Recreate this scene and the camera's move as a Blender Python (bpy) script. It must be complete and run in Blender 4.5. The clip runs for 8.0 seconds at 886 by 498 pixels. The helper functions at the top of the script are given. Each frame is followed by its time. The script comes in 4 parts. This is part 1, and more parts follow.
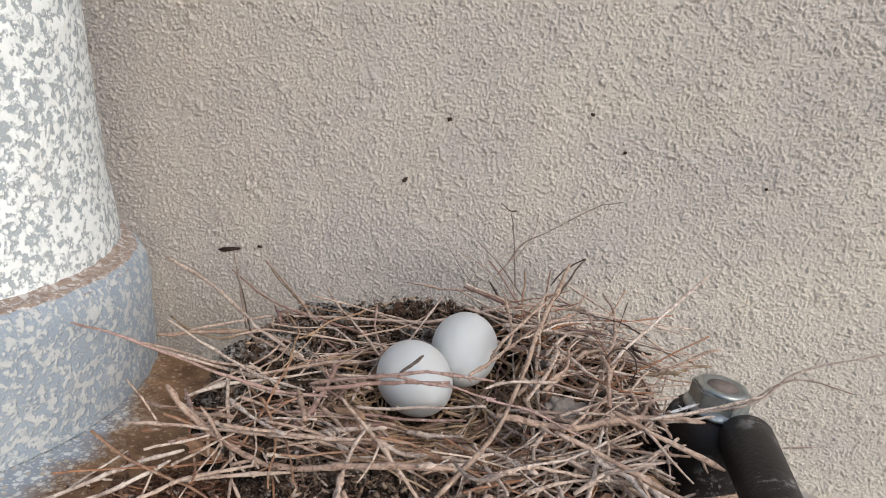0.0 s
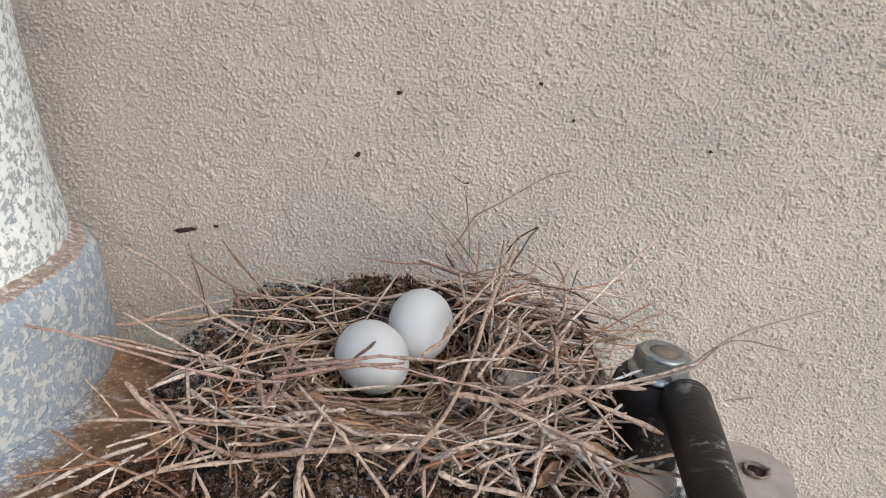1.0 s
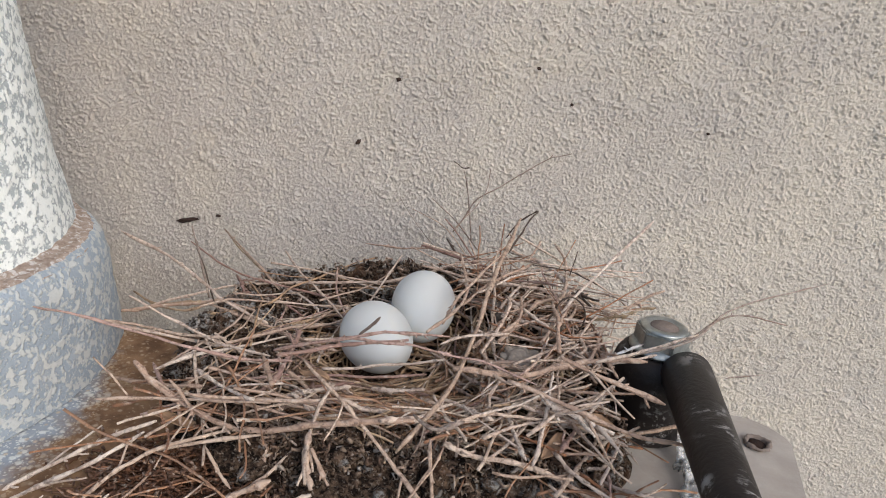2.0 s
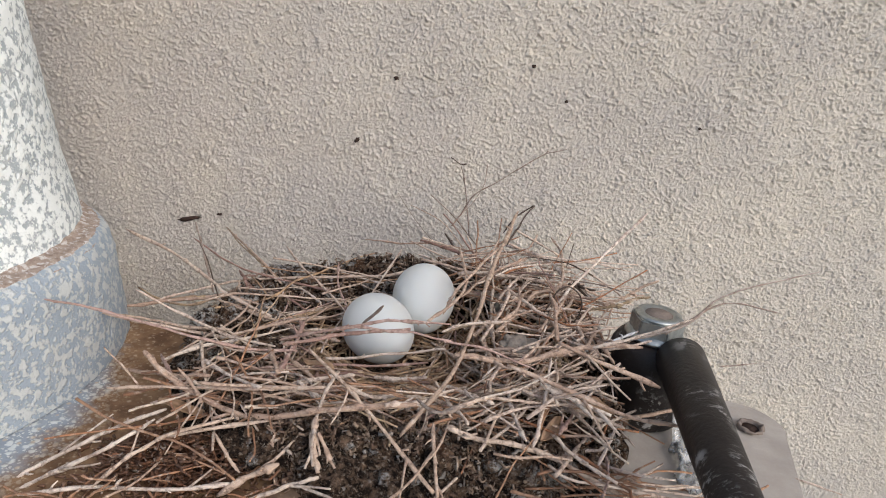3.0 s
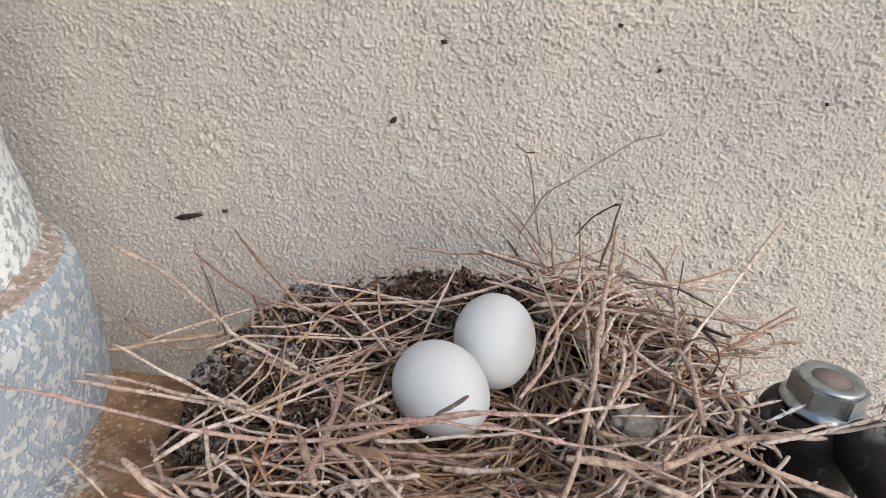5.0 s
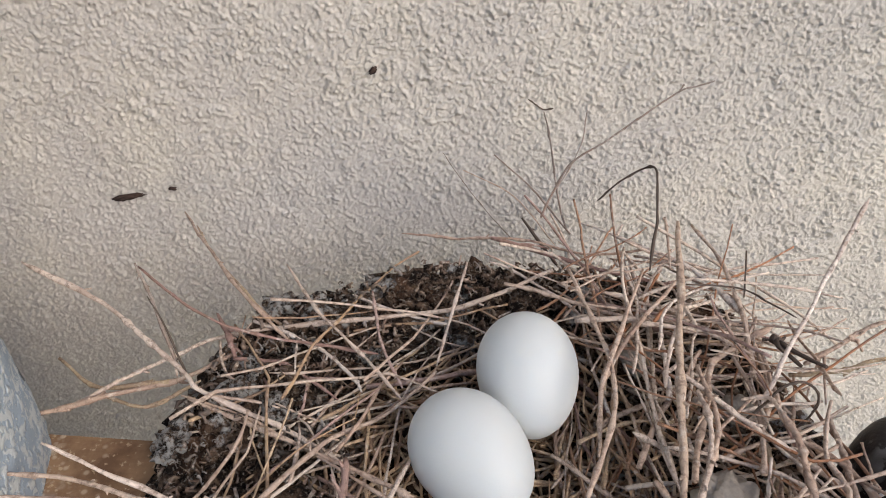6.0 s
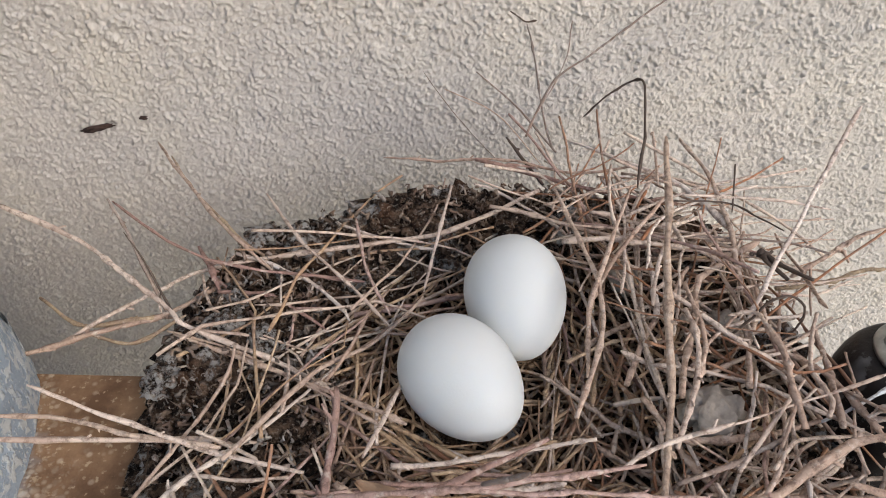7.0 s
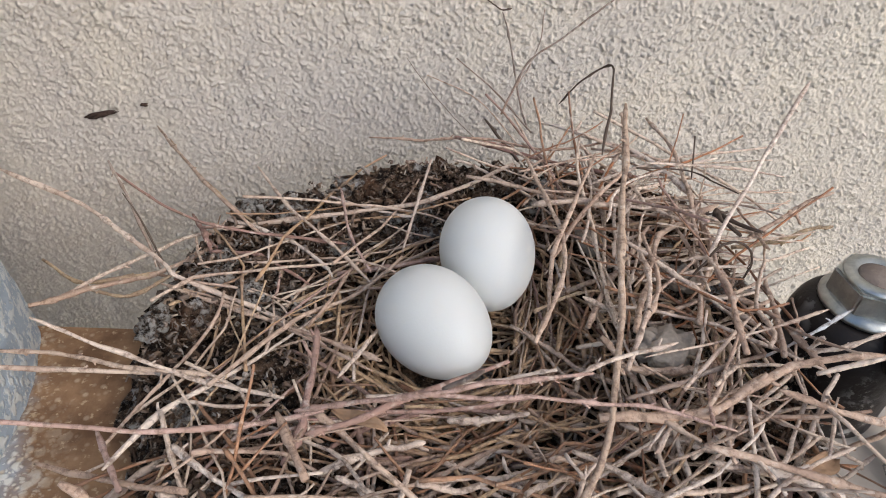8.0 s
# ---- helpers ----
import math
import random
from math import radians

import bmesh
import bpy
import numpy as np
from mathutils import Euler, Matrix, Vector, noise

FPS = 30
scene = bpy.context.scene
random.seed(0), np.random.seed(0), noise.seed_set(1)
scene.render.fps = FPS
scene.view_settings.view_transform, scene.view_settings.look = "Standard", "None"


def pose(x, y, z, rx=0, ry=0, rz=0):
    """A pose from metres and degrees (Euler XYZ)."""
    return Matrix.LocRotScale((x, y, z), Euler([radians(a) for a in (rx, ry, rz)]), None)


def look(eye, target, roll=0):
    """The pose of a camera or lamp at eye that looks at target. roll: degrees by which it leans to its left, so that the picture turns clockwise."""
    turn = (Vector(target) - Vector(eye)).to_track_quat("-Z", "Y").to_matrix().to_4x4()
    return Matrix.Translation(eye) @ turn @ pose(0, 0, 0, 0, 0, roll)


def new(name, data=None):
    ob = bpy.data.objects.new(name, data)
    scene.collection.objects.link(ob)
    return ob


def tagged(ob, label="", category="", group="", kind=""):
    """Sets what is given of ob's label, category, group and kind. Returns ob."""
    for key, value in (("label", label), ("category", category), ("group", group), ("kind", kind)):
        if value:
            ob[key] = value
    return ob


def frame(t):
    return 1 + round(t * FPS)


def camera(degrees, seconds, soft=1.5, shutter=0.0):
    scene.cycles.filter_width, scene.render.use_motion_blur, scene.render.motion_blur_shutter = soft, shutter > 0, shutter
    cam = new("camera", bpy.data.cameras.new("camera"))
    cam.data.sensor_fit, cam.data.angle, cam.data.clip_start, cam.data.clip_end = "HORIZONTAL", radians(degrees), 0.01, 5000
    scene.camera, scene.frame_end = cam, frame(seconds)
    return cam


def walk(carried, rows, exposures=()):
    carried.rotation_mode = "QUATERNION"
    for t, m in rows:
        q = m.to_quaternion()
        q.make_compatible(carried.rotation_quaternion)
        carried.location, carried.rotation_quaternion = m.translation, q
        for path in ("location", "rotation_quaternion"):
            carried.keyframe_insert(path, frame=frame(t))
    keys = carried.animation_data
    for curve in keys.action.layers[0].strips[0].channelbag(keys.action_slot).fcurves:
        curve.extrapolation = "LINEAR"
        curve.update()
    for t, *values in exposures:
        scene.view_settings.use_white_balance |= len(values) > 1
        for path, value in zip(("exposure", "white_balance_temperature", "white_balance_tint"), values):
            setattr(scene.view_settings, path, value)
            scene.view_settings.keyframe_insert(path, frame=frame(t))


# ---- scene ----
cam = camera(66.7, 8.0, soft=1.0)
PATH = [
    (0, (0.019, -0.011, 0.136), (-0.16, 1.884, -0.477), 8.8),
    (0.2, (0.017, -0.008, 0.152), (-0.119, 1.88, -0.495), 8.3),
    (0.5, (0.022, -0.008, 0.15), (-0.091, 1.867, -0.535), 7.4),
    (1, (0.024, -0.012, 0.148), (-0.041, 1.848, -0.585), 7.5),
    (1.5, (0.023, -0.015, 0.144), (-0.059, 1.842, -0.595), 7.0),
    (2, (0.024, -0.017, 0.143), (-0.038, 1.84, -0.595), 6.7),
    (3.5, (0.021, -0.026, 0.141), (-0.03, 1.842, -0.573), 6.2),
    (4, (0.018, -0.026, 0.142), (-0.04, 1.847, -0.556), 6.0),
    (4.5, (0.013, -0.013, 0.14), (-0.041, 1.857, -0.567), 6.6),
    (4.8, (0.002, 0.017, 0.137), (-0.104, 1.867, -0.616), 6.2),
    (5, (-0.003, 0.045, 0.136), (-0.054, 1.85, -0.723), 6.0),
    (5.2, (-0.009, 0.064, 0.136), (-0.034, 1.859, -0.745), 5.6),
    (6.3, (-0.019, 0.104, 0.145), (0.077, 1.699, -1.059), 5.2),
    (6.5, (-0.016, 0.101, 0.146), (0.058, 1.684, -1.074), 4.7),
    (7, (-0.018, 0.105, 0.141), (0.109, 1.602, -1.179), 4.4),
    (7.5, (-0.015, 0.104, 0.142), (0.123, 1.646, -1.125), 4.1),
    (8, (-0.012, 0.084, 0.135), (0.111, 1.638, -1.118), 4.3),
]
walk(cam, [(t, look(eye, target, roll)) for t, eye, target, roll in PATH], [(0.0, -0.28), (2.0, -0.28), (3.5, -0.20), (6.3, 0.0), (8.0, 0.0)])

# ---- light ----
SUN_UP, SUN_ROUND = 34.0, 140.0   # degrees above the horizon, and clockwise from +y
world = bpy.data.worlds.new("sky")
world.use_nodes = True
scene.world = world
wn = world.node_tree.nodes
sky = wn.new("ShaderNodeTexSky")
sky.sky_type, sky.sun_disc = "NISHITA", False
sky.sun_elevation, sky.sun_rotation = radians(SUN_UP), radians(SUN_ROUND)
sky.air_density, sky.dust_density = 1.0, 1.5
world.node_tree.links.new(sky.outputs[0], wn["Background"].inputs[0])
wn["Background"].inputs[1].default_value = 0.24
sun = new("sun", bpy.data.lights.new("sun", "SUN"))
sun.data.energy, sun.data.angle, sun.data.color = 2.3, radians(36), (1.0, 0.945, 0.885)
s_dir = Vector((math.sin(radians(SUN_ROUND)) * math.cos(radians(SUN_UP)), math.cos(radians(SUN_ROUND)) * math.cos(radians(SUN_UP)), math.sin(radians(SUN_UP))))
sun.matrix_world = look(s_dir * 3, (0, 0, 0))


# ---- materials ----
class Mat:
    """A node material with short calls for its nodes."""

    def __init__(self, name, rough=0.8, metal=0.0, spec=0.5):
        self.m = bpy.data.materials.new(name)
        self.m.use_nodes = True
        self.t = self.m.node_tree
        self.b = self.t.nodes["Principled BSDF"]
        self.b.inputs["Roughness"].default_value = rough
        self.b.inputs["Metallic"].default_value = metal
        self.b.inputs["Specular IOR Level"].default_value = spec
        self.co = self.t.nodes.new("ShaderNodeTexCoord")

    def put(self, a, b):
        self.t.links.new(a, b)

    def noise(self, scale, detail=3.0, rough=0.55, dist=0.0, space="Object"):
        n = self.t.nodes.new("ShaderNodeTexNoise")
        n.inputs["Scale"].default_value, n.inputs["Detail"].default_value = scale, detail
        n.inputs["Roughness"].default_value, n.inputs["Distortion"].default_value = rough, dist
        self.put(self.co.outputs[space], n.inputs["Vector"])
        return n.outputs["Fac"]

    def cells(self, scale, feature="F1"):
        n = self.t.nodes.new("ShaderNodeTexVoronoi")
        n.inputs["Scale"].default_value, n.feature = scale, feature
        self.put(self.co.outputs["Object"], n.inputs["Vector"])
        return n.outputs["Distance"]

    def ramp(self, fac, *stops):
        r = self.t.nodes.new("ShaderNodeValToRGB")
        e = r.color_ramp.elements
        while len(e) < len(stops):
            e.new(0.5)
        for el, (p, c) in zip(e, stops):
            el.position = p
            el.color = (c, c, c, 1) if isinstance(c, (int, float)) else (*c, 1)
        self.put(fac, r.inputs[0])
        return r.outputs[0]

    def mix(self, fac, a, b, mode="MIX"):
        n = self.t.nodes.new("ShaderNodeMix")
        n.data_type, n.blend_type = "RGBA", mode
        for v, s in ((fac, n.inputs[0]), (a, n.inputs[6]), (b, n.inputs[7])):
            if isinstance(v, bpy.types.NodeSocket):
                self.put(v, s)
            elif isinstance(v, tuple):
                s.default_value = (*v, 1)
            else:
                s.default_value = v
        return n.outputs[2]

    def math(self, op, a, b=0.0):
        n = self.t.nodes.new("ShaderNodeMath")
        n.operation = op
        for v, s in ((a, n.inputs[0]), (b, n.inputs[1])):
            if isinstance(v, bpy.types.NodeSocket):
                self.put(v, s)
            else:
                s.default_value = v
        return n.outputs[0]

    def axis(self, which):
        n = self.t.nodes.new("ShaderNodeSeparateXYZ")
        self.put(self.co.outputs["Object"], n.inputs[0])
        return n.outputs[which]

    def chance(self):
        return self.t.nodes.new("ShaderNodeObjectInfo").outputs["Random"]

    def island(self):
        return self.t.nodes.new("ShaderNodeNewGeometry").outputs["Random Per Island"]

    def colour(self, c):
        self.put(c, self.b.inputs["Base Color"])

    def rough(self, c):
        self.put(c, self.b.inputs["Roughness"])

    def bump(self, h, strength, distance):
        n = self.t.nodes.new("ShaderNodeBump")
        n.inputs["Strength"].default_value, n.inputs["Distance"].default_value = strength, distance
        self.put(h, n.inputs["Height"])
        self.put(n.outputs[0], self.b.inputs["Normal"])


def stucco_material():
    k = Mat("cream_stucco", 0.92, spec=0.2)
    c = k.mix(k.ramp(k.noise(16, 4), (0.36, 0.0), (0.64, 1.0)), (0.468, 0.434, 0.403), (0.521, 0.481, 0.441))
    c = k.mix(k.ramp(k.noise(23, 5, 0.6), (0.47, 0.0), (0.68, 0.45)), c, (0.577, 0.525, 0.442))
    c = k.mix(k.ramp(k.noise(37, 5, 0.6, 0.4), (0.52, 0.0), (0.74, 0.4)), c, (0.451, 0.427, 0.395))
    # Yellower towards +x; the brightening puts the light's falloff across the wall into colour.
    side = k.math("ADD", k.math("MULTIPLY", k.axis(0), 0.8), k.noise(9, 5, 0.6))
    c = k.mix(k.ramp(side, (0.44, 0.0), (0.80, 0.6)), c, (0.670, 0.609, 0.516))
    # Fine dark flecks: the shade of small pits put into the colour.
    c = k.mix(k.ramp(k.noise(900, 2), (0.35, 0.15), (0.7, 0.0)), c, (0.42, 0.37, 0.325))
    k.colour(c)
    k.bump(k.math("ADD", k.noise(800, 5, 0.68, 0.8), k.math("MULTIPLY", k.noise(1900, 4, 0.7), 0.7)), 0.75, 0.0010)
    return k.m


def fleck_mask(k, cover):
    """Rounded spatters of two sizes that run into one another."""
    warp = k.t.nodes.new("ShaderNodeTexNoise")
    warp.inputs["Scale"].default_value, warp.inputs["Detail"].default_value = 260, 3.0
    k.put(k.co.outputs["Object"], warp.inputs["Vector"])
    shift = k.t.nodes.new("ShaderNodeVectorMath")
    shift.operation = "MULTIPLY_ADD"
    k.put(warp.outputs["Color"], shift.inputs[0])
    shift.inputs[1].default_value = (0.0030, 0.0030, 0.0030)
    k.put(k.co.outputs["Object"], shift.inputs[2])
    masks = []
    for scale, size in ((370, cover), (820, cover - 0.06)):
        n = k.t.nodes.new("ShaderNodeTexVoronoi")
        n.inputs["Scale"].default_value = scale
        k.put(shift.outputs[0], n.inputs["Vector"])
        room = k.math("ADD", k.math("MULTIPLY", k.noise(48, 4, 0.6), 0.55), size - 0.275)
        masks.append(k.ramp(k.math("MULTIPLY", k.math("SUBTRACT", room, n.outputs["Distance"]), 5.0), (0.0, 0.0), (0.95, 1.0)))
    return k.math("MAXIMUM", masks[0], masks[1])


def fleck_colours(k, flecks, under_a, under_b, white):
    under = k.mix(k.noise(70, 4), under_a, under_b)
    white = k.mix(k.noise(90, 3), (white * 0.90, white * 0.94, white * 0.925), (white * 1.05, white * 1.075, white * 1.04))
    return k.mix(flecks, under, white)


def granite_paint_material(name="granite_fleck_paint", cover=0.40, under_a=(0.30, 0.345, 0.365), under_b=(0.43, 0.46, 0.47), white=0.82, bare=0.455):
    k = Mat(name, 0.62, spec=0.4)
    blotches = k.ramp(k.noise(360, 4, 0.55), (bare, 0.0), (bare + 0.07, 1.0))
    flecks = k.math("MAXIMUM", k.math("MULTIPLY", blotches, 0.95), fleck_mask(k, cover))
    c = fleck_colours(k, flecks, under_a, under_b, white)
    c = k.mix(k.ramp(k.noise(34, 5, 0.65), (0.60, 0.0), (0.76, 0.3)), c, (0.45, 0.40, 0.34))
    k.colour(c)
    k.bump(k.math("ADD", k.math("MULTIPLY", flecks, 0.9), k.math("MULTIPLY", k.noise(900, 4), 0.6)), 0.5, 0.0009)
    return k.m


def dust_material(name="brown_dust", a=(0.27, 0.20, 0.16), b=(0.47, 0.39, 0.33)):
    k = Mat(name, 0.95, spec=0.1)
    c = k.mix(k.ramp(k.noise(420, 5, 0.65), (0.35, 0.0), (0.68, 1.0)), a, b)
    c = k.mix(k.ramp(k.noise(360, 5, 0.7, 0.5), (0.53, 0.0), (0.58, 0.85)), c, (0.66, 0.63, 0.60))
    k.colour(c)
    k.bump(k.noise(800, 5, 0.7), 0.8, 0.0012)
    return k.m


def plate_material():
    k = Mat("dusty_painted_steel", 0.55, spec=0.4)
    paint = k.mix(k.ramp(k.noise(60, 5, 0.6), (0.35, 0.0), (0.65, 1.0)), (0.335, 0.305, 0.275), (0.44, 0.41, 0.375))
    dust = k.mix(k.ramp(k.noise(85, 6, 0.65), (0.36, 0.0), (0.64, 1.0)), (0.115, 0.060, 0.030), (0.250, 0.148, 0.080))
    dots = k.ramp(k.noise(520, 3.0), (0.60, 0.0), (0.68, 0.55))
    dust = k.mix(dots, dust, (0.50, 0.385, 0.25))
    x = k.math("MULTIPLY_ADD", k.axis(0), 9.0)
    x.node.inputs[2].default_value = 0.42
    edge = k.math("ADD", x, k.math("MULTIPLY", k.noise(40, 4), 0.5))
    f = k.ramp(edge, (0.45, 1.0), (1.15, 0.12))
    c = k.mix(f, paint, dust)
    # paint spattered from the post over the plate
    n = k.t.nodes.new("ShaderNodeVectorMath")
    n.operation = "DISTANCE"
    n.inputs[1].default_value = (-0.19, 0.150, 0.0)
    k.put(k.co.outputs["Object"], n.inputs[0])
    far = k.math("ADD", k.math("MULTIPLY", n.outputs["Value"], 5.0), k.math("MULTIPLY", k.noise(110, 5, 0.6), 0.12))
    near = k.ramp(far, (0.515, 1.0), (0.565, 0.0))
    flecks = k.math("MULTIPLY", fleck_mask(k, 0.46), k.ramp(far, (0.535, 1.0), (0.60, 0.0)))
    c = k.mix(near, c, k.mix(k.noise(70, 4), (0.22, 0.26, 0.305), (0.32, 0.35, 0.375)))
    c = k.mix(flecks, c, k.mix(near, (0.42, 0.34, 0.25), (0.55, 0.575, 0.565)))
    drops = k.math("MULTIPLY", k.ramp(k.cells(290), (0.12, 0.7), (0.26, 0.0)), k.ramp(far, (0.56, 1.0), (0.70, 0.0)))
    k.colour(k.mix(drops, c, (0.50, 0.40, 0.29)))
    k.rough(k.ramp(f, (0.0, 0.42), (1.0, 0.9)))
    k.bump(k.math("ADD", k.noise(500, 5), k.math("MULTIPLY", flecks, 0.9)), 0.4, 0.0008)
    return k.m


def twig_material(name, a, b, c2, per_island=False):
    k = Mat(name, 0.85, spec=0.2)
    r = k.island() if per_island else k.chance()
    c = k.ramp(r, (0.0, a), (0.3, c2), (0.55, b), (0.8, a), (1.0, c2))
    dark = k.ramp(k.noise(520, 6, 0.72), (0.38, 0.7), (0.52, 0.0))
    c = k.mix(dark, c, (0.13, 0.082, 0.06))
    stain = k.ramp(k.noise(75, 4, 0.6), (0.46, 0.0), (0.64, 0.5))
    c = k.mix(stain, c, (0.255, 0.165, 0.125))
    pale = k.ramp(k.noise(360, 5, 0.65), (0.56, 0.0), (0.70, 0.6))
    c = k.mix(pale, c, (0.66, 0.57, 0.485))
    k.colour(c)
    k.bump(k.math("ADD", k.noise(1300, 5, 0.7), k.math("MULTIPLY", k.noise(420, 4), 0.9)), 0.8, 0.0006)
    return k.m


def clod_material(name="dried_droppings", limed=0.555):
    k = Mat(name, 0.95, spec=0.15)
    c = k.mix(k.ramp(k.noise(300, 7, 0.75), (0.45, 0.0), (0.66, 1.0)), (0.013, 0.008, 0.006), (0.26, 0.17, 0.115))
    c = k.mix(k.ramp(k.noise(60, 4, 0.6), (0.57, 0.0), (0.68, 0.5)), c, (0.15, 0.075, 0.042))
    lime = k.math("MULTIPLY", k.ramp(k.noise(70, 5, 0.6), (limed, 0.0), (limed + 0.05, 1.0)), k.ramp(k.noise(420, 6, 0.75), (0.44, 0.0), (0.55, 0.95)))
    c = k.mix(lime, c, (0.47, 0.45, 0.425))
    c = k.mix(k.ramp(k.noise(1000, 5, 0.65), (0.56, 0.0), (0.66, 0.7)), c, (0.45, 0.38, 0.31))
    k.colour(c)
    k.bump(k.noise(560, 8, 0.78), 0.9, 0.0034)
    return k.m


def egg_material():
    k = Mat("white_eggshell", 0.55, spec=0.35)
    c = k.mix(k.noise(60, 3), (0.545, 0.560, 0.553), (0.585, 0.598, 0.588))
    c = k.mix(k.ramp(k.noise(160, 5, 0.7), (0.66, 0.0), (0.80, 0.25)), c, (0.52, 0.47, 0.41))
    k.colour(c)
    k.b.inputs["Subsurface Weight"].default_value = 0.85
    k.b.inputs["Subsurface Radius"].default_value = (0.010, 0.009, 0.008)
    k.bump(k.noise(1800, 3), 0.12, 0.0003)
    return k.m


def zinc_material():
    k = Mat("zinc_plated_steel", 0.4, 1.0)
    k.colour(k.mix(k.ramp(k.noise(260, 5, 0.65), (0.4, 0.0), (0.7, 1.0)), (0.33, 0.35, 0.345), (0.50, 0.52, 0.505)))
    k.rough(k.ramp(k.noise(420, 5, 0.6), (0.3, 0.3), (0.7, 0.58)))
    k.bump(k.noise(700, 3), 0.15, 0.0004)
    return k.m


def black_paint_material():
    """The scuffs run round the tube, so the noise is squeezed along its length."""
    k = Mat("scuffed_black_paint", 0.5, spec=0.25)
    stretch = k.t.nodes.new("ShaderNodeMapping")
    stretch.inputs["Rotation"].default_value = (0.0, 0.0, radians(-8))
    stretch.inputs["Scale"].default_value = (0.55, 1.7, 0.8)
    k.put(k.co.outputs["Object"], stretch.inputs["Vector"])

    def streaks(scale, detail, rough):
        n = k.t.nodes.new("ShaderNodeTexNoise")
        n.inputs["Scale"].default_value, n.inputs["Detail"].default_value, n.inputs["Roughness"].default_value = scale, detail, rough
        k.put(stretch.outputs[0], n.inputs["Vector"])
        return n.outputs["Fac"]

    scuff = k.ramp(streaks(300, 10, 0.8), (0.545, 0.0), (0.60, 0.8))
    fine = k.ramp(streaks(620, 6, 0.7), (0.60, 0.0), (0.70, 0.7))
    near = k.ramp(k.noise(42, 3), (0.46, 0.0), (0.57, 1.0))
    bare = k.math("MULTIPLY", k.ramp(k.noise(95, 5, 0.6), (0.595, 0.0), (0.615, 0.7)), near)
    f = k.math("MAXIMUM", k.math("MULTIPLY", k.math("MAXIMUM", scuff, fine), near), bare)
    c = k.mix(k.noise(70, 4), (0.008, 0.0065, 0.0062), (0.022, 0.017, 0.0155))
    k.colour(k.mix(f, c, (0.36, 0.35, 0.34)))
    k.rough(k.ramp(f, (0.0, 0.48), (1.0, 0.9)))
    k.bump(k.math("ADD", k.noise(650, 4), k.math("MULTIPLY", f, -0.4)), 0.3, 0.0006)
    return k.m


def film_material():
    """Crinkled clear plastic, dusty."""
    k = Mat("clear_plastic_film", 0.18, spec=0.6)
    k.colour(k.mix(k.noise(240, 5), (0.70, 0.71, 0.71), (0.86, 0.87, 0.87)))
    k.b.inputs["Transmission Weight"].default_value = 0.75
    k.rough(k.ramp(k.noise(300, 5), (0.3, 0.1), (0.7, 0.42)))
    k.bump(k.noise(330, 5), 0.5, 0.0012)
    return k.m


def plain_material(name, a, b, rough=0.8, scale=300):
    k = Mat(name, rough, spec=0.3)
    k.colour(k.mix(k.noise(scale, 4, 0.6), a, b))
    k.bump(k.noise(scale * 2.5, 4), 0.5, 0.0008)
    return k.m


# The collar's paint: fewer flecks, darker white, darker and bluer ground than the shaft's.
COLLAR_GRANITE = granite_paint_material("collar_granite_fleck_paint", 0.36, (0.235, 0.285, 0.34), (0.335, 0.38, 0.42), 0.50, 0.495)
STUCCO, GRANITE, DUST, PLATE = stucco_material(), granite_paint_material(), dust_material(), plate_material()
TAN = twig_material("tan_twig_bark", (0.56, 0.42, 0.325), (0.65, 0.52, 0.42), (0.44, 0.31, 0.235))
STRAWY = twig_material("mixed_straw", (0.50, 0.335, 0.20), (0.33, 0.19, 0.118), (0.60, 0.445, 0.295), True)
PINK = twig_material("reddish_twig_bark", (0.42, 0.28, 0.238), (0.49, 0.345, 0.30), (0.29, 0.17, 0.142))
PALE = twig_material("bleached_twig", (0.68, 0.56, 0.47), (0.76, 0.66, 0.575), (0.58, 0.455, 0.37))
BROWN = twig_material("brown_twig_bark", (0.47, 0.36, 0.275), (0.52, 0.405, 0.315), (0.43, 0.32, 0.24))
STRAW = twig_material("yellow_straw", (0.42, 0.315, 0.20), (0.48, 0.37, 0.25), (0.36, 0.265, 0.17))
LITTER = twig_material("dark_litter", (0.38, 0.175, 0.092), (0.21, 0.105, 0.062), (0.46, 0.27, 0.165), True)
BROKEN = twig_material("broken_twig_bark", (0.62, 0.49, 0.39), (0.50, 0.36, 0.28), (0.72, 0.60, 0.49), True)
FLAKES = twig_material("flaky_droppings", (0.045, 0.027, 0.018), (0.12, 0.078, 0.053), (0.31, 0.235, 0.175), True)
LIMED = twig_material("limed_flakes", (0.16, 0.135, 0.115), (0.40, 0.375, 0.345), (0.085, 0.068, 0.056), True)
DEBRIS = twig_material("red_brown_debris", (0.115, 0.050, 0.027), (0.062, 0.031, 0.020), (0.185, 0.092, 0.052), True)
BLADE = twig_material("bleached_grass_blade", (0.66, 0.68, 0.70), (0.72, 0.74, 0.75), (0.60, 0.61, 0.63))
GREY = twig_material("grey_twig", (0.25, 0.20, 0.17), (0.31, 0.26, 0.225), (0.19, 0.155, 0.135))
DARK = plain_material("dark_stem", (0.05, 0.035, 0.03), (0.11, 0.08, 0.06))
CLOD, EGG, ZINC, BLACK = clod_material(), egg_material(), zinc_material(), black_paint_material()
LIME, FILM = clod_material("limed_droppings", 0.12), film_material()
LEAF = plain_material("dry_leaf", (0.27, 0.165, 0.10), (0.38, 0.255, 0.165), 0.8, 260)
STONE = plain_material("grey_pebble", (0.11, 0.09, 0.072), (0.45, 0.39, 0.33), 0.95, 420)
